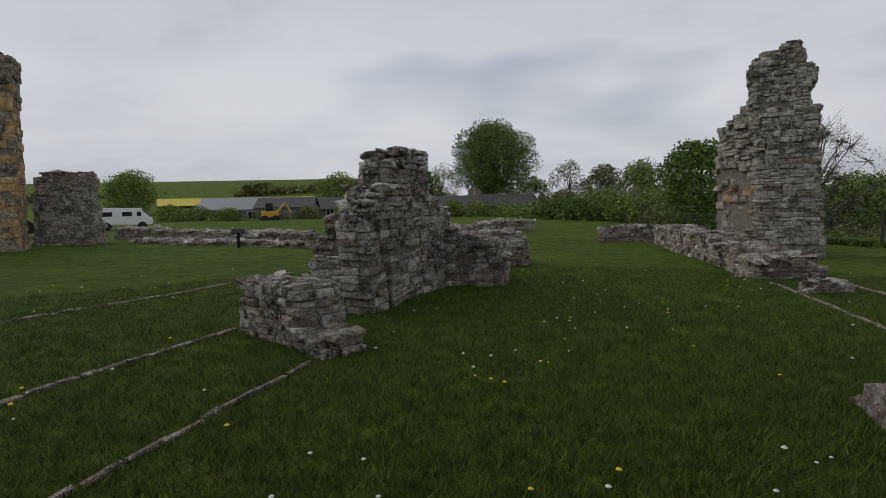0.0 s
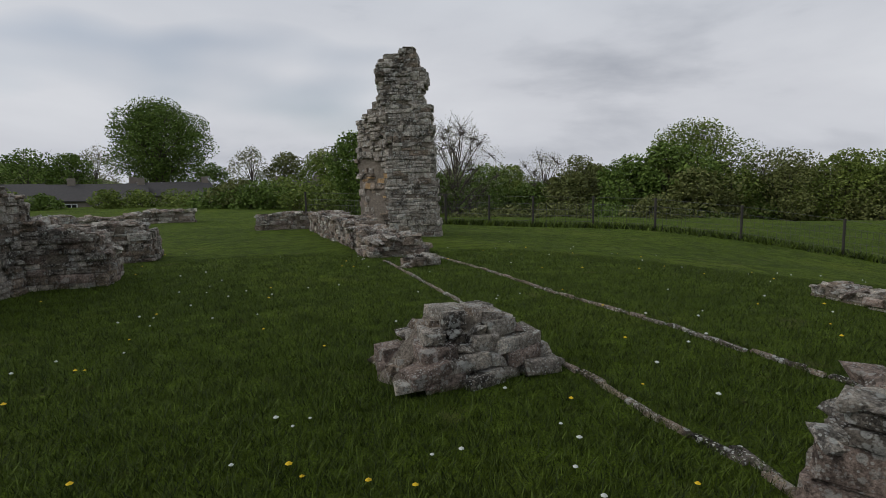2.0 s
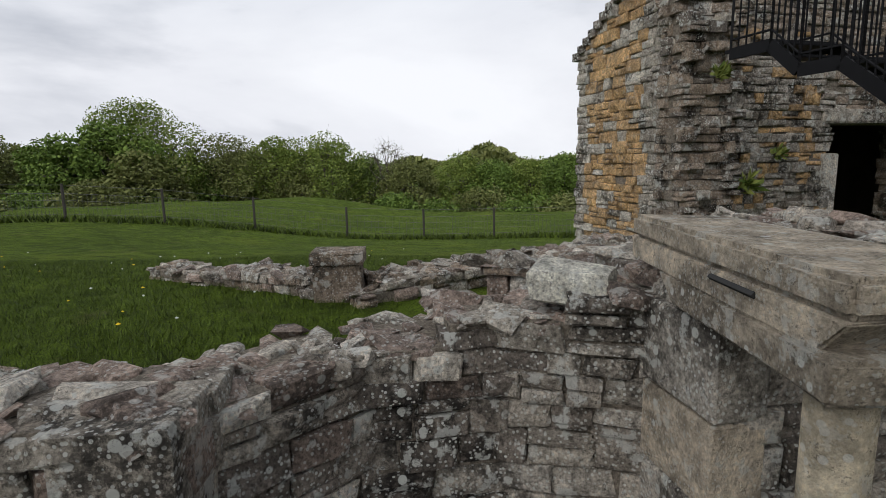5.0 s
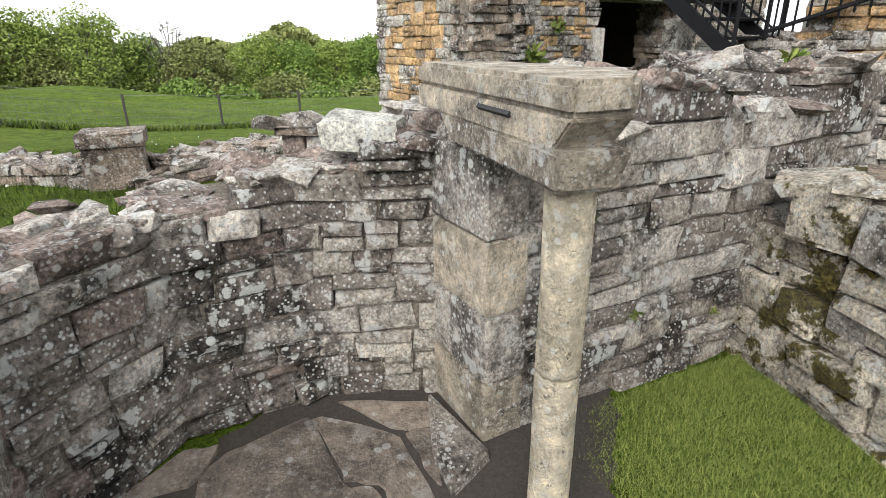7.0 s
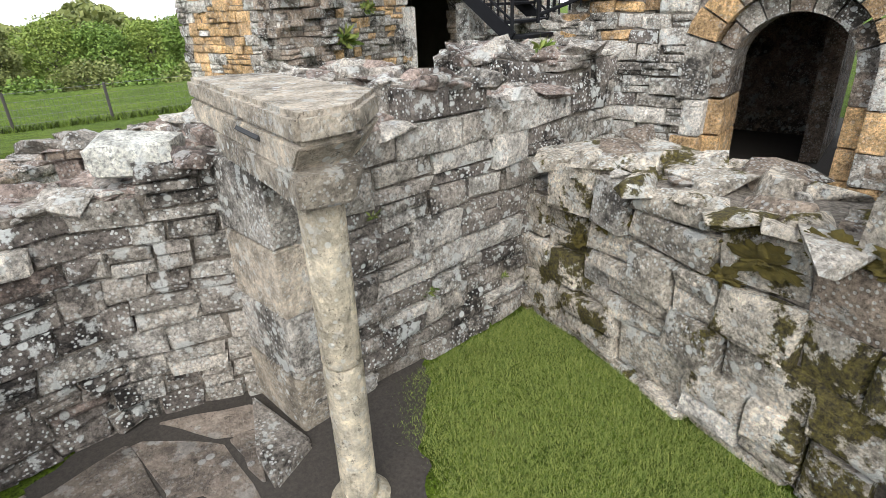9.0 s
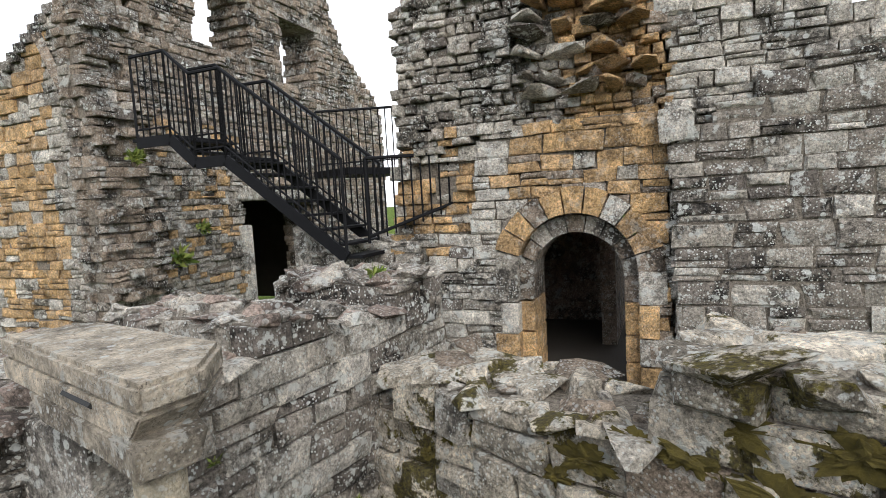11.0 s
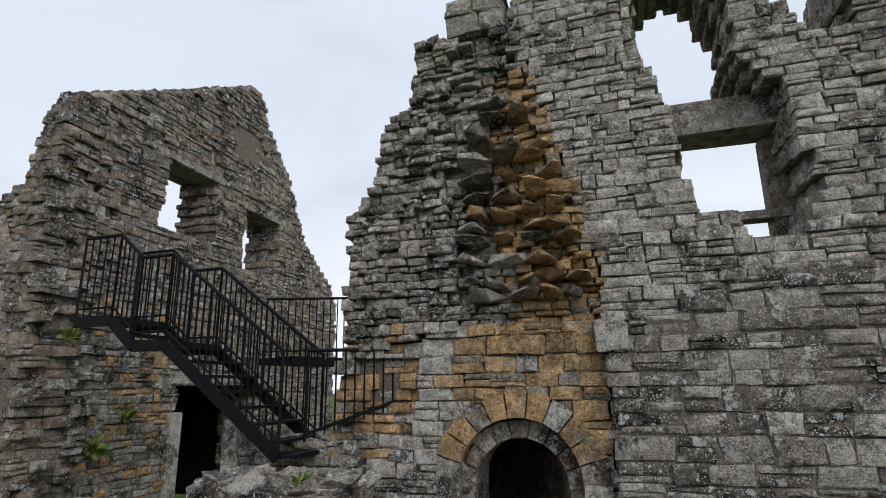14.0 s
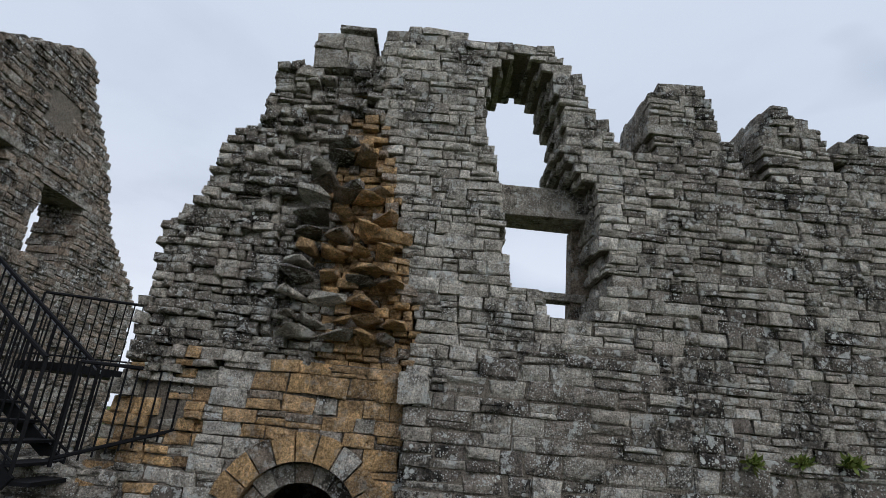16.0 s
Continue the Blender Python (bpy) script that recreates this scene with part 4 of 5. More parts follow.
# ---- ruins on the lawn ----
def lawn_mat(s, z):
    r = rw.random()
    return "brown" if r < 0.35 else ("grey" if r < 0.7 else ("purple" if r < 0.88 else "pale"))


def ruin(name, a, b, z, poly, thick, label, seed, course=(0.08, 0.16), width=(0.14, 0.36), caps=0.2, mat=None, near=None, **kw):
    ob = thing(name, frame_at(a[0], a[1], z, b[0] - a[0], b[1] - a[1]), label, "ruined wall")
    L = math.hypot(b[0] - a[0], b[1] - a[1])
    masonry(ob, poly, thick, course, width, (), mat or lawn_mat, None, kw.pop("rough", 0.025), near=near or (L / 2, 0, 0.5), seed=seed, caps=caps, ragged=kw.pop("ragged", 0.06), tilt=0.03, **kw)
    return ob


ruin("gable_stump", (-1.14, 8.13), (-0.2, 10.64), 0, [(0, -0.15), (-0.02, 1.45), (0.1, 1.62), (0.45, 1.78), (0.72, 2.12), (0.78, 2.3), (1.1, 2.42), (1.15, 2.5), (2.2, 2.56), (2.3, 2.2), (2.42, 1.85), (3.0, 1.55), (3.5, 1.3), (3.5, -0.15)], 0.55,
     "tall weathered rubble wall stump with a stepped broken top", 61, mat=lambda s, z: "grey" if rw.random() < 0.6 else ("brown" if rw.random() < 0.5 else "pale"), caps=0.22)
ruin("wall_stump", (-2.55, 9.0), (-1.5, 8.45), 0, [(0.2, -0.15), (0.3, 0.6), (0.5, 1.05), (0.8, 1.4), (1.2, 1.62), (1.2, -0.15)], 1.5, "sloping rubble core behind the tall wall stump", 62)
ruin("stump_shoulder", (-1.375, 9.07), (-0.7, 10.87), 0, [(0, -0.1), (0, 1.65), (0.4, 1.95), (1.0, 2.25), (1.5, 2.15), (1.7, 1.5), (1.8, -0.1)], 0.45, "rubble shoulder behind the tall wall stump", 86)
ruin("low_ruin", (-0.18, 11.0), (1.12, 10.77), 0, [(0, -0.15), (0.02, 1.12), (0.3, 1.02), (0.8, 0.92), (1.1, 0.8), (1.3, 0.35), (1.32, -0.15)], 1.3, "low broken rubble wall in rough lumps", 63)
ruin("low_ruin", (0.9, 13.9), (1.95, 13.7), 0, [(0, -0.1), (0, 0.85), (0.6, 0.82), (1.0, 0.6), (1.1, -0.1)], 1.2, "low broken rubble wall in rough lumps", 64)
ruin("rubble_stub", (-2.85, 7.25), (-1.5, 5.95), 0, [(0.0, -0.12), (0.1, 0.4), (0.2, 0.66), (0.75, 0.64), (0.85, 0.72), (1.55, 0.74), (1.62, 0.3), (2.0, 0.15), (2.02, -0.12)], 0.55, "low dark rubble stub of flat stones", 65, course=(0.07, 0.13))
heap = thing("rubble_heap", frame_at(2.98, 3.62, 0, 1.8, -0.17), "heap of loose rubble stones on the grass", "ruined wall")
rh = random.Random(66)
stones = Pile()
for layer, (x0, x1, d) in enumerate(((0.1, 1.7, 0.42), (0.2, 1.6, 0.37), (0.32, 1.5, 0.31), (0.42, 1.36, 0.25), (0.56, 1.2, 0.18))):
    z = 0.03 + 0.115 * layer
    y = -d
    while y < d:
        x = x0 + rh.uniform(0, 0.08)
        while x < x1:
            w = rh.uniform(0.15, 0.36)
            edge = abs(y) > d - 0.22 or x < x0 + 0.25 or x > x1 - 0.35
            if edge or layer > 2:
                stones.add("rock" if rh.random() < 0.6 else "stone", rh.choice(("grey", "purple", "brown", "grey", "pale")), (min(x + w / 2, x1 - w / 2), 0.3 + y + rh.uniform(-0.03, 0.03), z + rh.uniform(-0.02, 0.02)), (w * 1.05, rh.uniform(0.2, 0.26), rh.uniform(0.11, 0.16)),
                           (rh.gauss(0, 0.08), rh.gauss(0, 0.08), rh.gauss(0, 0.14)), rh)
            x += w * 0.92
        y += 0.19
bm = bmesh.new()
bmesh.ops.create_cone(bm, cap_ends=True, segments=12, radius1=0.5, radius2=0.22, depth=0.5, matrix=Matrix.Translation((0.92, 0.3, 0.23)) @ Matrix.Diagonal((1.65, 0.85, 1, 1)))
part("core", bm, MORTAR, heap)
stones.build(heap, (0.9, -0.2, 0.3), 255)
# tower fragment
tower = thing("tower_fragment", frame_at(8.75, 15.6, 0, 1.4, -0.8), "tall isolated fragment of grey stone wall", "ruined tower")


def tower_mat(s, z):
    r = rw.random()
    return "pale" if r < 0.5 else ("grey" if r < 0.9 else "brown")


masonry(tower, [(-0.05, -0.3), (-0.1, 2.8), (0.05, 3.6), (-0.3, 4.4), (-0.3, 5.35), (-0.02, 5.6), (0.55, 5.72), (0.6, 5.82), (0.88, 5.8), (1.02, 5.25), (1.25, 5.05), (1.28, 4.75), (1.1, 4.5), (1.12, 4.17), (1.36, 4.13), (1.55, 0.3), (1.62, -0.3)], 1.2,
        (0.11, 0.2), (0.16, 0.36), [[(-0.1, 2.5), (0.02, 3.0), (0.18, 3.05), (0.1, 2.6)]], tower_mat, None, 0.018, near=(0.6, 0, 3), seed=71, ragged=0.06)
wing = thing("tower_wing", frame_at(8.45, 17.4, 0, 0.33, -1.7), "broken orange-brown rubble return of the tower fragment", "ruined tower")
masonry(wing, [(0.0, -0.3), (-0.1, 2.6), (-0.05, 3.75), (0.4, 3.8), (0.7, 4.1), (1.2, 4.35), (1.75, 4.4), (1.75, -0.3)], 0.9, (0.12, 0.22), (0.18, 0.4), (), lambda s, z: "orange" if 0.9 < z < 2.6 and rw.random() < 0.22 else ("brown" if z < 2.6 and rw.random() < 0.6 else "grey"),
        lambda s, z: -0.12 * rw.random() if z < 2.6 else 0, 0.05, near=(0.9, 0, 2), seed=72, ragged=0.06)
ruin("low_ruin", (5.7, 20.8), (7.8, 20.0), 0, [(0, -0.1), (0, 0.52), (1.2, 0.6), (2.2, 0.62), (2.2, -0.1)], 0.7, "low rubble foundation wall", 73, course=(0.12, 0.2))
ruin("low_ruin", (7.35, 19.6), (6.25, 11.5), 0, [(0, -0.1), (0, 0.65), (2.2, 0.7), (4.2, 0.62), (5.2, 0.72), (6.4, 0.5), (7.3, 0.55), (8.0, 0.25), (8.3, -0.1)], 0.9, "low rubble foundation wall running to the tower", 74, course=(0.12, 0.2), near=(6, 0, 0.3))
ruin("low_ruin", (6.1, 11.2), (7.55, 11.0), 0, [(0, -0.1), (0.1, 0.28), (0.6, 0.42), (1.2, 0.4), (1.45, 0.15), (1.5, -0.1)], 0.9, "low rubble foundation end", 75)
ruin("stone_scatter", (6.1, 9.2), (7.0, 9.35), 0, [(0, -0.1), (0.1, 0.1), (0.5, 0.18), (0.85, 0.12), (0.9, -0.1)], 0.4, "few flat stones lying on the grass", 76)
ruin("low_ruin", (9.6, 3.7), (8.5, 0.75), -0.02, [(0, -0.1), (0.05, 0.1), (0.6, 0.16), (1.6, 0.2), (2.6, 0.24), (3.1, 0.26), (3.1, -0.1)], 0.5, "low line of rubble footings in the grass", 77, caps=0.18)
ruin("low_ruin", (8.3, 0.35), (10.4, -2.1), 0, [(0, -0.1), (0, 0.16), (1.0, 0.2), (2.2, 0.22), (3.2, 0.2), (3.2, -0.4)], 0.7, "low line of rubble footings in the grass", 78, caps=0.18)
pil = thing("stone_pillar", frame_at(8.42, 0.85, 0, 0.13, -0.6), "squat square stone pillar with lichen spots", "pillar")
ashlar_block(pil, "shaft", 0.0, 0.52, 0.0, 0.42, -0.1, 0.42, "brown", 0.03)
ashlar_block(pil, "cap", -0.03, 0.55, -0.03, 0.45, 0.42, 0.56, "brown", 0.03)
ruin("low_ruin", (5.75, -0.2), (7.3, -1.3), 0, [(0, -0.1), (0, 0.12), (0.8, 0.16), (1.8, 0.22), (1.9, -0.1)], 0.7, "rubble wall footing behind the chamber", 79, caps=0.2)
ruin("low_ruin", (6.3, -1.9), (11.2, -3.1), 0, [(0, -0.3), (0, 0.85), (0.5, 0.7), (1.2, 0.55), (2.5, 0.4), (4.9, 0.4), (4.9, -0.5)], 0.8, "rubble wall footing towards the gabled range", 80, caps=0.2, near=(1, 0, 0.8))
# far foundations and the abbey church fragments
ruin("low_ruin", (-17.2, 28.0), (-5.6, 21.6), 0, [(0, -0.1), (0, 0.5), (3, 0.55), (6, 0.4), (9, 0.5), (13.2, 0.4), (13.2, -0.1)], 0.7, "low foundation walls far across the lawn", 81, course=(0.15, 0.22), width=(0.25, 0.5), caps=0.35, limit=120, near=(8, 0, 0.3))
ruin("low_ruin", (-14.0, 24.2), (-5.4, 20.3), 0, [(0, -0.1), (0, 0.16), (9.4, 0.18), (9.4, -0.1)], 0.5, "low foundation walls far across the lawn", 82, course=(0.15, 0.22), width=(0.25, 0.5), caps=0.3, limit=100)
ruin("low_ruin", (-1.2, 29.2), (4.5, 28.6), 0, [(0, -0.1), (0, 0.4), (2.5, 0.3), (4, 0.55), (5.7, 0.5), (5.7, -0.1)], 1.0, "low foundation walls far across the lawn", 83, course=(0.15, 0.22), width=(0.25, 0.5), caps=0.35, limit=100)
ruin("church_fragment", (-19.35, 19.85), (-16.65, 21.35), 0, [(0, -0.1), (0, 8.4), (1.4, 7.9), (3.2, 7.45), (3.08, 5), (3.0, 0.3), (3.1, -0.1)], 1.6, "tall brown stone church wall with a buttress", 84, course=(0.22, 0.32), width=(0.3, 0.6), caps=0.3, limit=200, near=(2.5, 0, 4),
     mat=lambda s, z: "orange" if (s > 1.8 and z < 6.5 and rw.random() < 0.6) else "brown", ragged=0.03)
ruin("church_stump", (-17.95, 23.5), (-15.5, 24.5), 0, [(0, -0.1), (0.1, 1.5), (0.25, 2.85), (0.5, 3.1), (1.1, 3.22), (1.7, 3.12), (2.4, 3.15), (2.36, 2.2), (2.55, 0.8), (2.65, -0.1)], 1.0, "grey rubble wall stump beside the church", 85, course=(0.16, 0.24), limit=200, near=(1.2, 0, 1.5),
     mat=lambda s, z: "grey" if rw.random() < 0.7 else "brown")



# ---- stone kerbs that mark old walls in the turf ----
def kerb(pts, label, seed, w=0.058):
    ob = thing("kerb", Matrix.Identity(4), label, "kerb", "structure")
    rr = random.Random(seed)
    pile = Pile()
    for (x0, y0), (x1, y1) in zip(pts, pts[1:]):
        L, a = math.hypot(x1 - x0, y1 - y0), math.atan2(y1 - y0, x1 - x0)
        s = 0.0
        while s < L:
            l = rr.uniform(0.16, 0.42)
            f = min(1, (s + l / 2) / L)
            x, y = x0 + (x1 - x0) * f + rr.gauss(0, 0.012), y0 + (y1 - y0) * f + rr.gauss(0, 0.012)
            pile.add("stone", rr.choice(("purple", "brown", "dark")), (x, y, gz(x, y) - 0.02), (l - 0.02, 0.1, w * rr.uniform(0.8, 1.15)), (math.pi / 2 * -1 + rr.gauss(0, 0.04), rr.gauss(0, 0.03), a), rr)
            s += l
    pile.build(ob, (pts[0][0], pts[0][1], 0), 150)


kerb([(4.24, 0.3), (4.18, 0.9), (4.42, 1.44), (4.5, 2.24), (4.78, 3.62), (5.44, 6.42), (6.17, 10.4)], "line of narrow reddish kerb stones in the turf", 1)
kerb([(6.1, 0.9), (6.29, 2.35), (6.66, 4.55), (7.0, 6.8), (7.3, 9.1), (7.6, 11)], "line of narrow grey kerb stones in the turf", 2, 0.06)
kerb([(-6.81, 7.31), (-5.59, 9.75), (-3.8, 12.88)], "line of narrow grey kerb stones in the turf", 3)
kerb([(-4.5, 2.9), (-4.02, 4.14), (-3.44, 5.76), (-2.91, 7.22)], "line of narrow grey kerb stones in the turf", 4, 0.075)
kerb([(-2.5, 2.5), (-2.08, 3.74), (-1.48, 5.66)], "line of narrow kerb stones almost grown over", 5, 0.055)

# ---- wire fence across the slope ----
fence = thing("fence", Matrix.Identity(4), "dark posts with grey wire netting", "fence")
fpath = [(9.0, 25.5), (11.5, 23.3), (13.96, 20.9), (15.5, 19.7), (17.0, 18.5), (18.9, 16.8), (20.65, 15.0), (22.5, 12.4), (24.1, 9.5), (25.4, 6.0), (26.1, 2.8), (26.5, -0.2), (27.2, -4.0), (28.0, -8.0)]
fz = [gz(x, y) for x, y in fpath]
for (x, y), z in zip(fpath, fz):
    bm = bmesh.new()
    bar_bm(bm, (x, y, z - 0.2), (x, y, z + 1.35), 0.05, 8)
    part("post", bm, POST, fence)
bm = bmesh.new()
for (p, z0), (q, z1) in zip(zip(fpath, fz), list(zip(fpath, fz))[1:]):
    for h in (0.25, 0.5, 0.75, 1.0, 1.3):
        bar_bm(bm, (p[0], p[1], z0 + h), (q[0], q[1], z1 + h), 0.006, 3)
    n = 22
    for k in range(n):
        f = k / n
        x, y, z = p[0] + (q[0] - p[0]) * f, p[1] + (q[1] - p[1]) * f, z0 + (z1 - z0) * f
        bar_bm(bm, (x, y, z), (x, y, z + 1.0), 0.005, 3)
part("netting", bm, WIRE, fence)


# ---- trees ----
def limb(verts, faces, pts, radii, n=6):
    base = len(verts)
    for i, (p, r) in enumerate(zip(pts, radii)):
        d = (Vector(pts[min(i + 1, len(pts) - 1)]) - Vector(pts[max(i - 1, 0)])).normalized()
        a = d.orthogonal().normalized()
        b = d.cross(a)
        for k in range(n):
            w = 2 * math.pi * k / n
            verts.append(tuple(Vector(p) + r * (math.cos(w) * a + math.sin(w) * b)))
    for i in range(len(pts) - 1):
        for k in range(n):
            faces.append((base + i * n + k, base + i * n + (k + 1) % n, base + (i + 1) * n + (k + 1) % n, base + (i + 1) * n + k))


def tree(name, x, y, z, h, w, leaf, label, seed, leaves=2600, size=0.5, crown_base=0.25, lobes=16, twigs=60, fill=1.8):
    rr = random.Random(seed)
    ob = thing(name, pose(x, y, z), label, "tree", group="trees beyond the lawn")
    tv, tf = [], []
    lean = Vector((rr.uniform(-0.05, 0.05), rr.uniform(-0.05, 0.05), 0))
    spine = [Vector((0, 0, -0.3)) + (Vector((0, 0, h * 0.75)) + lean * h) * f for f in (0, 0.12, 0.35, 0.65, 1.0)]
    limb(tv, tf, spine, [0.035 * h, 0.026 * h, 0.02 * h, 0.012 * h, 0.004 * h], 7)
    cents = []
    lobes = int(lobes * fill)
    for k in range(lobes):
        f = (k + 0.5) / lobes
        zc = h * (crown_base + (1 - crown_base) * (f ** 0.8) * 0.9)
        prof = math.sin(math.pi * min(1.0, (0.12 + 0.86 * f)) ** 1.15) ** 0.7
        a = k * 2.399 + rr.uniform(-0.4, 0.4)
        rad = w * 0.5 * prof * rr.uniform(0.35, 0.88)
        c = Vector((rad * math.cos(a), rad * math.sin(a), zc))
        cents.append((c, w * rr.uniform(0.11, 0.19)))
        st = spine[1].lerp(spine[4], max(0.05, min(0.95, (zc / h - 0.25))))
        m1 = st.lerp(c, 0.5) + Vector((rr.uniform(-0.3, 0.3), rr.uniform(-0.3, 0.3), 0.04 * h)) * 0.6
        limb(tv, tf, [st, m1, c], [0.009 * h, 0.005 * h, 0.002 * h], 5)
    for k in range(twigs):
        c, r = cents[rr.randrange(len(cents))]
        d = Vector((rr.gauss(0, 1), rr.gauss(0, 1), rr.gauss(0.4, 0.8))).normalized()
        limb(tv, tf, [c - d * r * 0.3, c + d * r * 0.5, c + d * r * 1.15 + Vector((0, 0, 0.1 * r))], [0.0026 * h, 0.0015 * h, 0.0006 * h], 3)
    mesh_object("trunk", tv, tf, BARK, ob)
    if leaves:
        nr = np.random.RandomState(seed)
        n = int(leaves * 3.8)
        idx = nr.randint(0, len(cents), n)
        cc = np.array([tuple(c) for c, _ in cents])[idx]
        rad = np.array([r for _, r in cents])[idx]
        d = nr.normal(size=(n, 3))
        d /= np.linalg.norm(d, axis=1, keepdims=True)
        pos = cc + d * (rad * nr.uniform(0.2, 1.05, n) ** 0.4)[:, None] * np.array([1.15, 1.15, 0.85])
        a = nr.normal(size=(n, 3))
        a[:, 2] *= 0.6
        a /= np.linalg.norm(a, axis=1, keepdims=True)
        b = np.cross(a, nr.normal(size=(n, 3)))
        b /= np.linalg.norm(b, axis=1, keepdims=True)
        s = size * 0.62 * nr.uniform(0.5, 1.2, n)[:, None]
        quad = np.stack([pos - a * s * 0.5, pos + b * s * 0.32, pos + a * s * 0.5, pos - b * s * 0.32], 1).reshape(-1, 3)
        mesh_object("crown", quad, [(4 * i, 4 * i + 1, 4 * i + 2, 4 * i + 3) for i in range(n)], LEAF[leaf], ob)
    return ob


tree("tree", 5.9, 75, -0.9, 12.8, 12.6, "oak", "broad dark green tree in full leaf", 1, 11000, 0.42, 0.26, 26)
tree("tree", 15.6, 34.5, -0.2, 5.4, 5.2, "oak", "leafy green tree behind the tower fragment", 2, 3000, 0.35, 0.1)
tree("tree", 27.8, 42, -3.0, 10.4, 9.0, "grey", "tall tree with bare spring twigs", 3, 1500, 0.2, 0.2, 18, 420)
tree("tree", 40.8, 45.2, -4.2, 9.2, 6.5, "grey", "tall tree with bare spring twigs", 4, 1300, 0.2, 0.25, 16, 300)
tree("tree", 43.6, 42.8, -4.4, 9.0, 6.0, "olive", "tree in young olive leaf", 5, 1100, 0.4, 0.2)
tree("tree", 51.2, 34.3, -7, 14.6, 11.5, "spring", "large tree in young leaf", 6, 6500, 0.4, 0.15, 20)
tree("tree", 47.5, 35.0, -7, 12.4, 11.0, "oak", "dense dark green tree", 7, 4200, 0.6, 0.05, 20)
tree("tree", 46.5, 31.0, -7, 9.6, 9.0, "olive", "dense olive green tree", 8, 3800, 0.6, 0.02, 20)
rt = random.Random(77)
# the wood along the valley, tree by tree, and a more distant rank
for x, y, h, w, leaf in ((55.3, 27.9, 11.4, 11.5, "olive"), (57.6, 23.8, 11.5, 8.5, "spring"), (59.3, 19.0, 11.4, 10.8, "spring"), (61.5, 12.8, 11.2, 6.5, "grey"), (60.0, 10.4, 8.6, 7.0, "olive"), (68.5, 5.8, 9.0, 9.6, "spring"),
                         (67.0, 1.6, 8.4, 7.5, "oak"), (68.9, -2.4, 8.6, 8.5, "spring"), (62.8, -6.2, 9.0, 7.5, "oak"), (64.0, -12.0, 8.6, 9.0, "spring"), (54.0, 31.0, 9.4, 8.5, "oak"), (63.5, 15.8, 9.4, 8.0, "oak"), (57.0, 21.2, 8.2, 7.0, "olive")):
    tree("tree", x, y, -7.2, h, w, leaf, "tall thin tree with bare spring twigs" if leaf == "grey" else "rounded wood-edge tree in %s leaf" % {"olive": "olive green", "spring": "fresh spring", "oak": "dark green"}[leaf], int(100 + x + 7 * y),
         900 if leaf == "grey" else 4600, 0.22 if leaf == "grey" else 0.44, 0.06, 22, 260 if leaf == "grey" else 30)
for k in range(10):
    f = 0.64 + 0.36 * k / 9
    ang = math.radians(-14 + 74 * f)
    d = rt.uniform(56, 72)
    x, y = 2.5 + d * math.cos(ang), -1 + d * math.sin(ang)
    tree("tree", x, y, -5.0, rt.uniform(6.0, 9.0), rt.uniform(7, 10), rt.choice(("spring", "oak", "olive", "olive")), "rounded tree at the edge of the wood", 100 + k, 2600, 0.55, 0.02, 18, 30)
for k in range(16):
    ang = math.radians(-10 + 68 * k / 15)
    d = rt.uniform(46, 53)
    x, y = 2.5 + d * math.cos(ang), -1 + d * math.sin(ang)
    tree("bush", x, y, -5.6 if k < 11 else -3.6, rt.uniform(2.4, 4.4), rt.uniform(5, 8), rt.choice(("olive", "oak", "oak")), "scrubby hedge bush below the wood", 200 + k, 1500, 0.45, 0.0, 14, 30)
for k in range(22):
    x = -52 + 82 * k / 21 + rt.uniform(-1.5, 1.5)
    y = 84 + rt.uniform(-6, 10) - 0.25 * max(0, x)
    if 1 < x < 11 or -46 < x < -20:
        continue
    bare = rt.random() < 0.3
    tree("tree", x, y, -0.8 if x > -35 else 0.5, rt.uniform(5.5, 7.8) if not bare else 8.5, rt.uniform(6, 9), rt.choice(("olive", "spring", "oak")) if not bare else "grey", "distant tree with bare twigs" if bare else "distant green hedgerow tree in leaf", 300 + k,
         500 if bare else 1500, 0.55, 0.05, 14, 120 if bare else 20)
for k in range(12):
    a = math.radians(58 + 22 * k / 11)
    d = rt.uniform(42, 56)
    tree("bush", d * math.cos(a), d * math.sin(a), -0.7, rt.uniform(1.8, 3.4), rt.uniform(4, 6.5), rt.choice(("olive", "spring", "oak")), "rounded green garden hedge bush", 400 + k, 900, 0.4, 0.0, 12, 20)
for k in range(11):
    x = -29 + 36 * k / 10 + rt.uniform(-1, 1)
    tree("bush", x, 56 + rt.uniform(-2, 3), -0.7, rt.uniform(1.6, 2.6), rt.uniform(3, 5), rt.choice(("olive", "oak", "spring")), "clipped garden hedge before the farm buildings", 450 + k, 700, 0.35, 0.0, 12, 16)
# far wooded hill
hv, hf = [], []
nr = np.random.RandomState(3)
for n0, a0, a1, dd, zz, hh in ((34000, -22, 70, 150, -3, 8), (9000, 99, 111, 150, 2.5, 5), (4000, 111, 140, 165, 3, 2)):
    ang = np.radians(nr.uniform(a0, a1, n0))
    d = dd + nr.uniform(-15, 25, n0)
    p = np.stack([d * np.cos(ang), d * np.sin(ang), zz + hh * (0.55 + 0.45 * np.sin(ang * 31) * np.sin(ang * 13 + 1)) * nr.uniform(0, 1, n0)], -1)
    a = nr.normal(size=(n0, 3)) * 0.42
    b = nr.normal(size=(n0, 3)) * 0.42
    o = len(hv)
    hv += [tuple(v) for v in np.stack([p - a, p + b, p + a, p - b], 1).reshape(-1, 3)]
    hf += [(o + 4 * i, o + 4 * i + 1, o + 4 * i + 2, o + 4 * i + 3) for i in range(n0)]
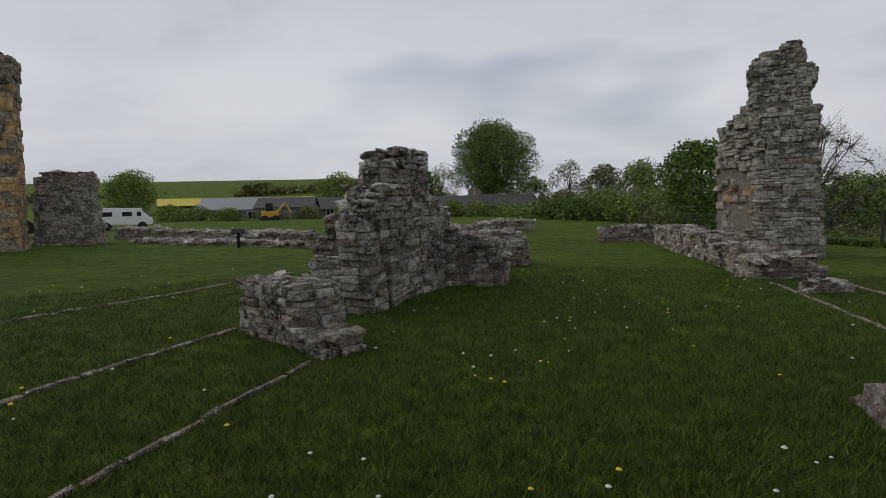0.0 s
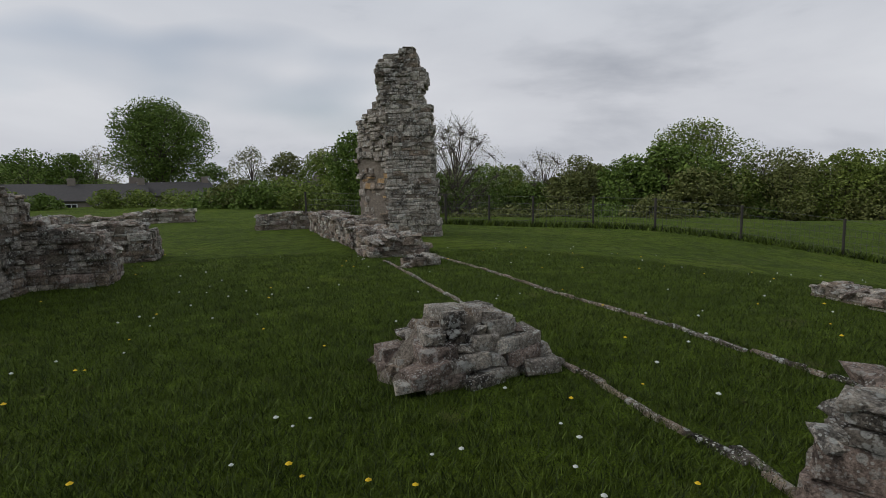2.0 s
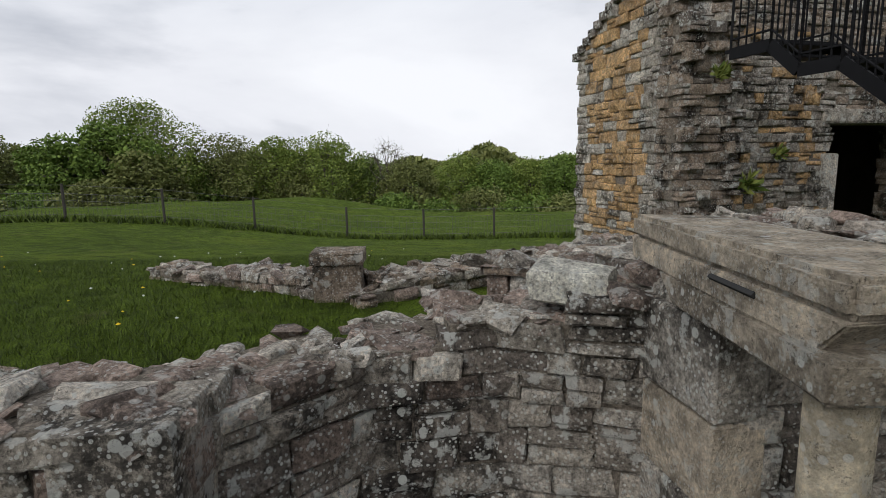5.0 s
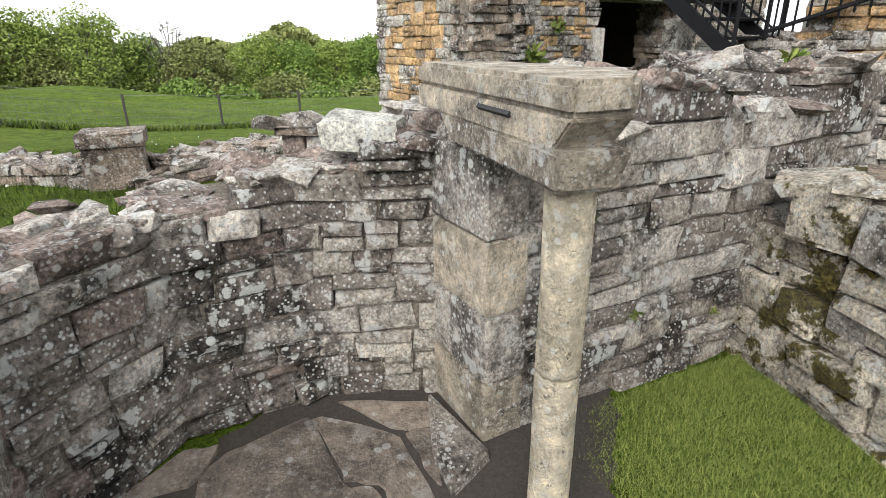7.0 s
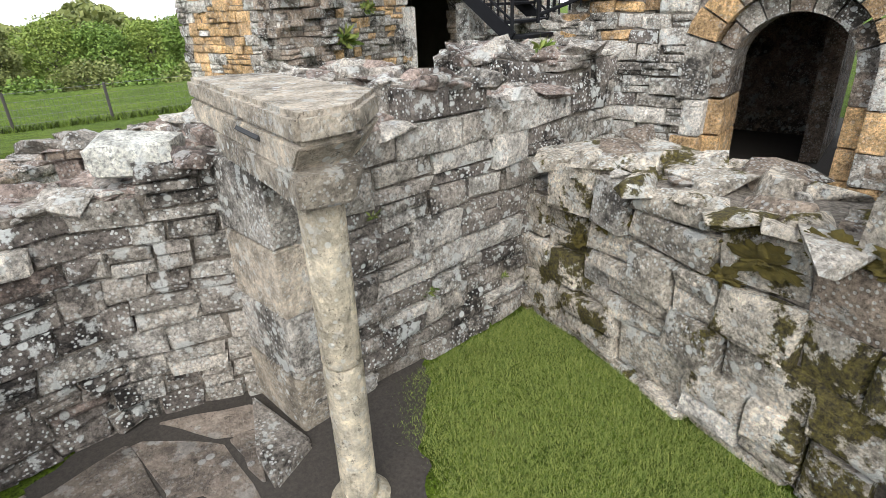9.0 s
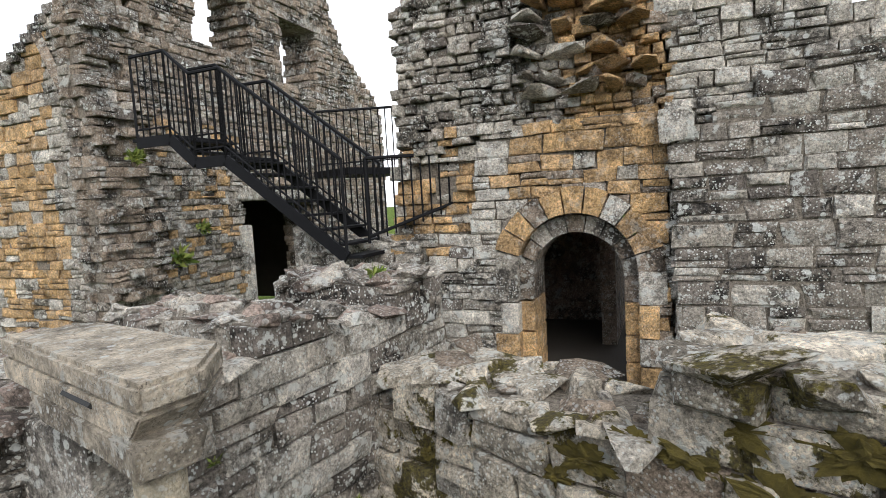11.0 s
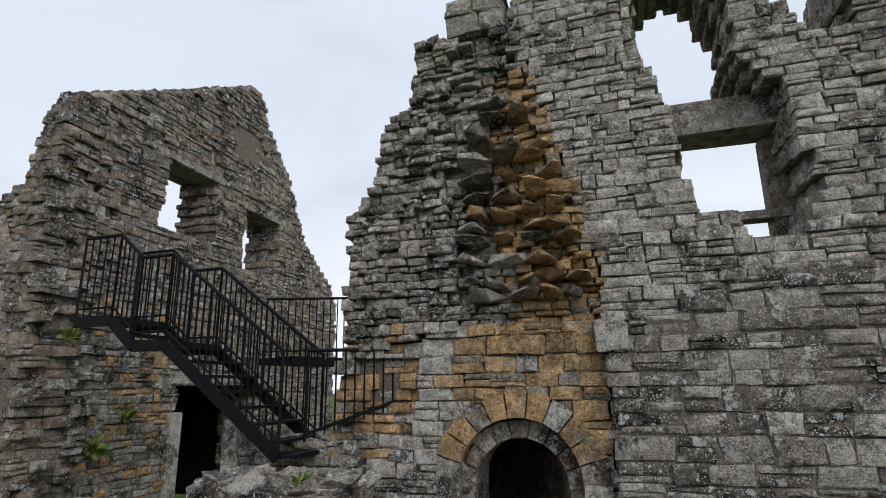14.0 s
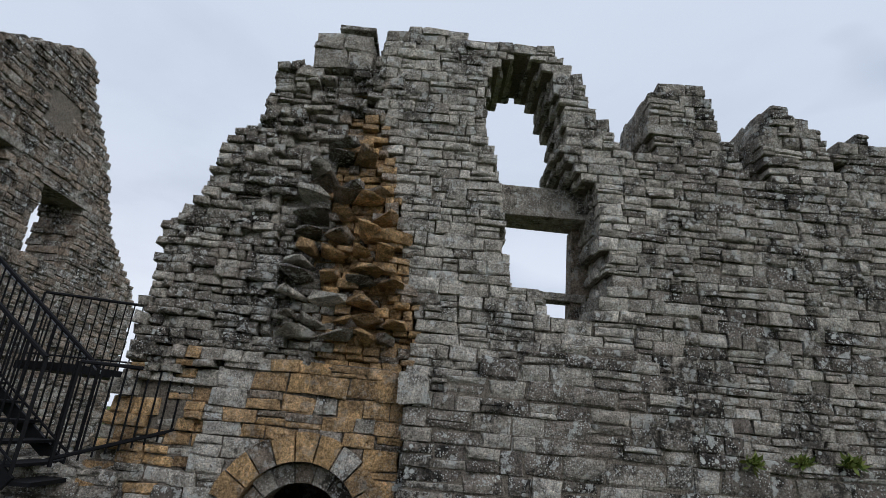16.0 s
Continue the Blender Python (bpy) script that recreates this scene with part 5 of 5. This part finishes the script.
tagged(mesh_object("far_wood", hv, hf, LEAF["olive"]), "distant wooded hillside in spring leaf", "wood", kind="stuff")
# strip of yellow rape field on the hill
nu, nv = 16, 8
rv = []
for b in range(nv + 1):
    for a in range(nu + 1):
        y = 106 + 15 * b / nv
        x = (-0.53 + 0.29 * a / nu) * y
        rv.append((x, y, gz(x, y) + 0.45))
rf = [(b * (nu + 1) + a, b * (nu + 1) + a + 1, (b + 1) * (nu + 1) + a + 1, (b + 1) * (nu + 1) + a) for b in range(nv) for a in range(nu)]
tagged(mesh_object("rape_field", rv, rf, RAPE), "yellow flowering rape field on the hillside", "field", kind="structure")


# ---- cottages, barns, van, information stand ----
def cottage(name, x, y, z, rz, L, D, H, R, wall_mat, roof_mat, label, nwin=4, chim=2):
    ob = thing(name, pose(x, y, z, 0, 0, rz), label, "house")
    bm = bmesh.new()
    prof = [(-D / 2, -0.5), (D / 2, -0.5), (D / 2, H), (0, H + R - 0.06), (-D / 2, H)]
    f0 = [bm.verts.new((-L / 2, p[0], p[1])) for p in prof]
    f1 = [bm.verts.new((L / 2, p[0], p[1])) for p in prof]
    bm.faces.new(f0[::-1])
    bm.faces.new(f1)
    for i in range(5):
        bm.faces.new((f0[i], f0[(i + 1) % 5], f1[(i + 1) % 5], f1[i]))
    bmesh.ops.recalc_face_normals(bm, faces=bm.faces)
    part("wall", bm, wall_mat, ob)
    bm = bmesh.new()
    for sg in (-1, 1):
        a = [(-L / 2 - 0.2, sg * (D / 2 + 0.25), H - 0.2), (L / 2 + 0.2, sg * (D / 2 + 0.25), H - 0.2), (L / 2 + 0.2, 0, H + R), (-L / 2 - 0.2, 0, H + R)]
        lo = [bm.verts.new(p) for p in a]
        hi = [bm.verts.new((p[0], p[1], p[2] + 0.12)) for p in a]
        bm.faces.new(lo)
        bm.faces.new(hi[::-1])
        for i in range(4):
            bm.faces.new((lo[i], hi[i], hi[(i + 1) % 4], lo[(i + 1) % 4]))
    bmesh.ops.recalc_face_normals(bm, faces=bm.faces)
    part("roof", bm, roof_mat, ob)
    for k in range(chim):
        cx = -L / 2 + 0.4 + (L - 0.8) * k / max(1, chim - 1)
        bm = bmesh.new()
        box_bm(bm, cx - 0.35, cx + 0.35, -0.3, 0.3, H + R - 0.5, H + R + 0.7, 0.03)
        part("chimney", bm, wall_mat, ob)
    for k in range(nwin):
        wx = -L / 2 + L * (k + 0.5) / nwin
        wnd = new("window")
        wnd.parent = ob
        wnd.matrix_basis = pose(wx, -D / 2 - 0.02, H * 0.5)
        bm = bmesh.new()
        box_bm(bm, -0.42, 0.42, 0.0, 0.04, -0.5, 0.5)
        part("pane", bm, GLASS_DARK, wnd)
        bm = bmesh.new()
        for q in ((-0.5, -0.42, -0.56, 0.56), (0.42, 0.5, -0.56, 0.56), (-0.42, 0.42, 0.5, 0.56), (-0.42, 0.42, -0.56, -0.5), (-0.03, 0.03, -0.5, 0.5)):
            box_bm(bm, q[0], q[1], -0.03, 0.03, q[2], q[3])
        part("frame", bm, WHITE, wnd)
    return ob


cottage("cottage", -2.5, 66, -1.2, 0, 13, 6, 1.9, 1.4, COTTAGE, SLATE, "row of grey stone cottages with slate roofs", 5, 3)
cottage("cottage", 6.5, 68, -0.9, 2, 8, 6, 1.9, 1.2, COTTAGE, SLATE, "row of grey stone cottages with slate roofs", 3, 2)
cottage("cottage", 19, 62, -0.9, -10, 5, 5, 1.6, 1.4, COTTAGE, SLATE, "small grey stone cottage behind hedges", 2, 2)
cottage("barn", -25, 66, -0.6, 10, 8, 7, 1.7, 1.2, SHEET, SHEET, "grey sheeted farm barn", 2, 0)
cottage("barn", -18, 62, -0.3, 5, 6, 5, 1.6, 0.9, SHEET, SLATE, "low dark farm shed", 0, 0)
cottage("barn", -11, 68, -0.5, 0, 12, 5, 1.5, 1.2, COTTAGE, SLATE, "low stone farm range", 2, 0)
bm = bmesh.new()
digger = thing("digger", pose(-17.5, 54, -0.2, 0, 0, 20), "small yellow farm digger parked by the barns", "digger")
box_bm(bm, -0.8, 0.8, -0.5, 0.5, 0.5, 1.1, 0.08)
part("chassis", bm, YELLOW, digger)
bm = bmesh.new()
box_bm(bm, -0.4, 0.3, -0.4, 0.4, 1.1, 1.9, 0.06)
part("cab", bm, GLASS_DARK, digger)
bm = bmesh.new()
bar_bm(bm, (0.7, 0, 1.0), (1.5, 0, 1.9), 0.09)
bar_bm(bm, (1.5, 0, 1.9), (2.0, 0, 0.9), 0.08)
part("arm", bm, YELLOW, digger)
for x in (-0.5, 0.5):
    bm = bmesh.new()
    bar_bm(bm, (x, -0.6, 0.35), (x, 0.6, 0.35), 0.36, 16)
    part("wheel", bm, RUBBER, digger)
van = thing("motorhome", pose(-22.8, 38.6, 0.0, 0, 0, 28), "white motorhome parked beyond the ruins", "van")
bm = bmesh.new()
vp = [(-1.7, 0.35), (1.75, 0.35), (1.75, 0.75), (1.5, 0.9), (1.15, 1.25), (1.1, 1.5), (-1.6, 1.55), (-1.7, 1.45)]
f0 = [bm.verts.new((p[0], -0.65, p[1])) for p in vp]
f1 = [bm.verts.new((p[0], 0.65, p[1])) for p in vp]
bm.faces.new(f0)
bm.faces.new(f1[::-1])
for i in range(len(vp)):
    bm.faces.new((f0[i], f1[i], f1[(i + 1) % len(vp)], f0[(i + 1) % len(vp)]))
bmesh.ops.recalc_face_normals(bm, faces=bm.faces)
bmesh.ops.bevel(bm, geom=list(bm.edges), offset=0.05, segments=2, affect="EDGES")
part("body", bm, WHITE, van)
for x0, x1 in ((-1.3, -0.7), (-0.1, 0.5), (0.8, 1.05)):
    bm = bmesh.new()
    box_bm(bm, x0, x1, -0.67, -0.64, 0.95, 1.25, 0.01)
    part("side_window", bm, GLASS_DARK, van)
for x in (-1.1, 1.1):
    bm = bmesh.new()
    bar_bm(bm, (x, -0.66, 0.28), (x, 0.66, 0.28), 0.28, 18)
    part("wheel", bm, RUBBER, van)
car = thing("car", pose(-23.6, 30.0, 0.0, 0, 0, 40), "dark parked car half hidden by the ruins", "car")
bm = bmesh.new()
vp = [(-1.4, 0.25), (1.4, 0.25), (1.4, 0.6), (0.7, 0.72), (0.3, 1.05), (-0.7, 1.08), (-1.2, 0.75), (-1.4, 0.7)]
f0 = [bm.verts.new((p[0], -0.6, p[1])) for p in vp]
f1 = [bm.verts.new((p[0], 0.6, p[1])) for p in vp]
bm.faces.new(f0)
bm.faces.new(f1[::-1])
for i in range(len(vp)):
    bm.faces.new((f0[i], f1[i], f1[(i + 1) % len(vp)], f0[(i + 1) % len(vp)]))
bmesh.ops.recalc_face_normals(bm, faces=bm.faces)
bmesh.ops.bevel(bm, geom=list(bm.edges), offset=0.06, segments=2, affect="EDGES")
part("body", bm, GLASS_DARK, car)
for x in (-0.9, 0.9):
    bm = bmesh.new()
    bar_bm(bm, (x, -0.62, 0.22), (x, 0.62, 0.22), 0.24, 16)
    part("wheel", bm, RUBBER, car)
lect = thing("information_stand", pose(-7.9, 20.6, 0, 0, 0, 20), "dark information lectern on a post in the lawn", "sign")
bm = bmesh.new()
bar_bm(bm, (0, 0, -0.1), (0, 0, 0.62), 0.05, 8)
part("post", bm, STEEL, lect)
bm = bmesh.new()
box_bm(bm, -0.24, 0.24, -0.16, 0.16, -0.02, 0.02, 0.006)
ob = part("panel", bm, STEEL, lect)
ob.matrix_basis = pose(0, 0, 0.66, 25, 0, 0)


# ---- grass blades and flowers ----
def blades(name, pts, hmin, hmax, w, mat, label, seed):
    nr = np.random.RandomState(seed)
    n = len(pts)
    base = np.stack([pts[:, 0], pts[:, 1], ground_z(pts[:, 0], pts[:, 1]) - 0.01], -1)
    a = nr.uniform(0, 2 * np.pi, n)
    side = np.stack([np.cos(a), np.sin(a), 0 * a], -1) * (w * nr.uniform(0.6, 1.3, n))[:, None]
    h = nr.uniform(hmin, hmax, n)
    tip = base + np.stack([nr.normal(size=n) * h * 0.55, nr.normal(size=n) * h * 0.55, h], -1)
    v = np.stack([base - side, base + side, tip], 1).reshape(-1, 3)
    ob = mesh_object(name, v, [(3 * i, 3 * i + 1, 3 * i + 2) for i in range(n)], mat)
    return tagged(ob, label, "grass", kind="stuff")


nr = np.random.RandomState(9)
n_tuft = 62000
r = 0.8 + 13.0 * nr.uniform(0, 1, n_tuft) ** 1.25
a = nr.uniform(np.radians(-12), np.radians(150), n_tuft)
tufts = np.stack([0.8 + r * np.cos(a), -0.3 + r * np.sin(a)], -1)
pts = np.repeat(tufts, 9, 0) + nr.normal(size=(n_tuft * 9, 2)) * np.repeat(0.012 + 0.006 * r, 9)[:, None]
keep = (pts[:, 1] > -0.1) & ~((pts[:, 0] > 4.1) & (pts[:, 1] < 1.0) & (pts[:, 0] < 6.3)) & ((pts[:, 1] > 0.9) | (pts[:, 0] < 4.0) | (pts[:, 0] > 6.6))
blades("grass", pts[keep], 0.015, 0.085, 0.0045, BLADE, "short lawn grass blades", 10)
pts = np.stack([nr.uniform(2.4, 5.6, 230000), nr.uniform(-3.95, -2.2, 230000)], -1)
keep = (pts[:, 0] < 5.05 - (pts[:, 1] + 2.3) * 0.27) & (np.hypot(pts[:, 0] - COLX, pts[:, 1] - COLY) > 0.34 + 0.1 * nr.uniform(0, 1, 230000)) & (pts[:, 1] < -2.36 - 0.5 * np.clip(pts[:, 0] - 4.17, 0, None) + 0.09 * nr.normal(size=230000))
blades("chamber_grass", pts[keep], 0.012, 0.045, 0.0028, BLADE_LUSH, "bright green grass on the chamber floor", 11)
m = 9000
f = nr.uniform(0, 1, m) * (len(fpath) - 1)
i0 = np.minimum(f.astype(int), len(fpath) - 2)
fp = np.array(fpath)
pts = fp[i0] + (fp[i0 + 1] - fp[i0]) * (f - i0)[:, None] + nr.normal(size=(m, 2)) * 0.3
blades("fence_grass", pts, 0.12, 0.32, 0.03, BLADE, "long dark grass along the fence", 12)
for nm, mat, count, rad, lab, sd in (("dandelion", PETAL, 90, 0.017, "yellow dandelion flowers in the lawn", 21), ("dandelion_clock", FLUFF, 170, 0.016, "white dandelion clocks and daisies in the lawn", 22)):
    rr = np.random.RandomState(sd)
    vs, fs = [], []
    k = 0
    while k < count:
        d, an = 1.5 + 14 * rr.uniform() ** 1.1, math.radians(rr.uniform(5, 140))
        x, y = 0.8 + d * math.cos(an), -0.3 + d * math.sin(an)
        if y < 1.2 and x > 3.9:
            continue
        z = gz(x, y) + rr.uniform(0.04, 0.09)
        o = len(vs)
        rd = rad * rr.uniform(0.8, 1.4)
        vs += [(x + rd * math.cos(q * math.pi / 3), y + rd * math.sin(q * math.pi / 3), z) for q in range(6)] + [(x, y, z + rd * 0.7), (x, y, z - rd * (0.7 if nm != "dandelion" else 0.3))]
        fs += [(o + q, o + (q + 1) % 6, o + 6) for q in range(6)] + [(o + (q + 1) % 6, o + q, o + 7) for q in range(6)]
        k += 1
    tagged(mesh_object(nm, vs, fs, mat), lab, "flowers", kind="stuff")


def wall_plant(m, n, h, label, seed):
    """A tuft of leaves growing out of a wall joint."""
    rr = np.random.RandomState(seed)
    ob = thing("wall_plant", m, label, "plant", group="plants on the walls")
    v = []
    for k in range(n):
        b = rr.normal(size=3) * np.array([0.3, 0.15, 0.12]) * h
        d = rr.normal(size=3) + np.array([0, -0.9, 0.9])
        d *= h * rr.uniform(0.5, 1.0) / np.linalg.norm(d)
        sd = np.cross(d, rr.normal(size=3))
        sd *= 0.14 * h / np.linalg.norm(sd)
        v += [b, b + d * 0.5 + sd, b + d, b + d * 0.5 - sd]
    mesh_object("leaves", v, [(4 * i, 4 * i + 1, 4 * i + 2, 4 * i + 3) for i in range(n)], BLADE_LUSH, ob)


GF, LF, EF = frame_at(C1X, C1Y, 0, UY, -UX), frame_at(5.1, -2.28, 0, 0.45, -1.67), frame_at(DX, DY, 0, -UX, -UY)
for fr, s, y, z, n, h, lab, sd in ((GF, 0.45, -0.2, 2.65, 60, 0.2, "leafy green weed growing from the wall", 1), (GF, 1.15, -0.1, 1.05, 60, 0.26, "long grassy tuft growing from the wall", 2), (GF, 1.8, -0.05, 1.5, 50, 0.17, "leafy green weed growing from the wall", 3),
                                   (LF, 0.75, -0.01, -0.1, 26, 0.06, "small fern in a wall joint", 4), (LF, 1.45, -0.01, -0.25, 20, 0.05, "small fern in a wall joint", 5), (LF, 0.4, -0.01, 0.5, 20, 0.05, "small fern in a wall joint", 6),
                                   (EF, 4.5, -0.2, 1.95, 60, 0.13, "dry grass tuft on a wall ledge", 7), (EF, 5.0, -0.2, 2.0, 60, 0.13, "dry grass tuft on a wall ledge", 8), (EF, 5.5, -0.2, 2.02, 60, 0.15, "dry grass tuft on a wall ledge", 9),
                                   (LF, 2.2, 0.3, 1.2, 50, 0.12, "yellow-green grass tuft on the wall top", 10)):
    wall_plant(fr @ pose(s, y, z), n, h, lab, sd)
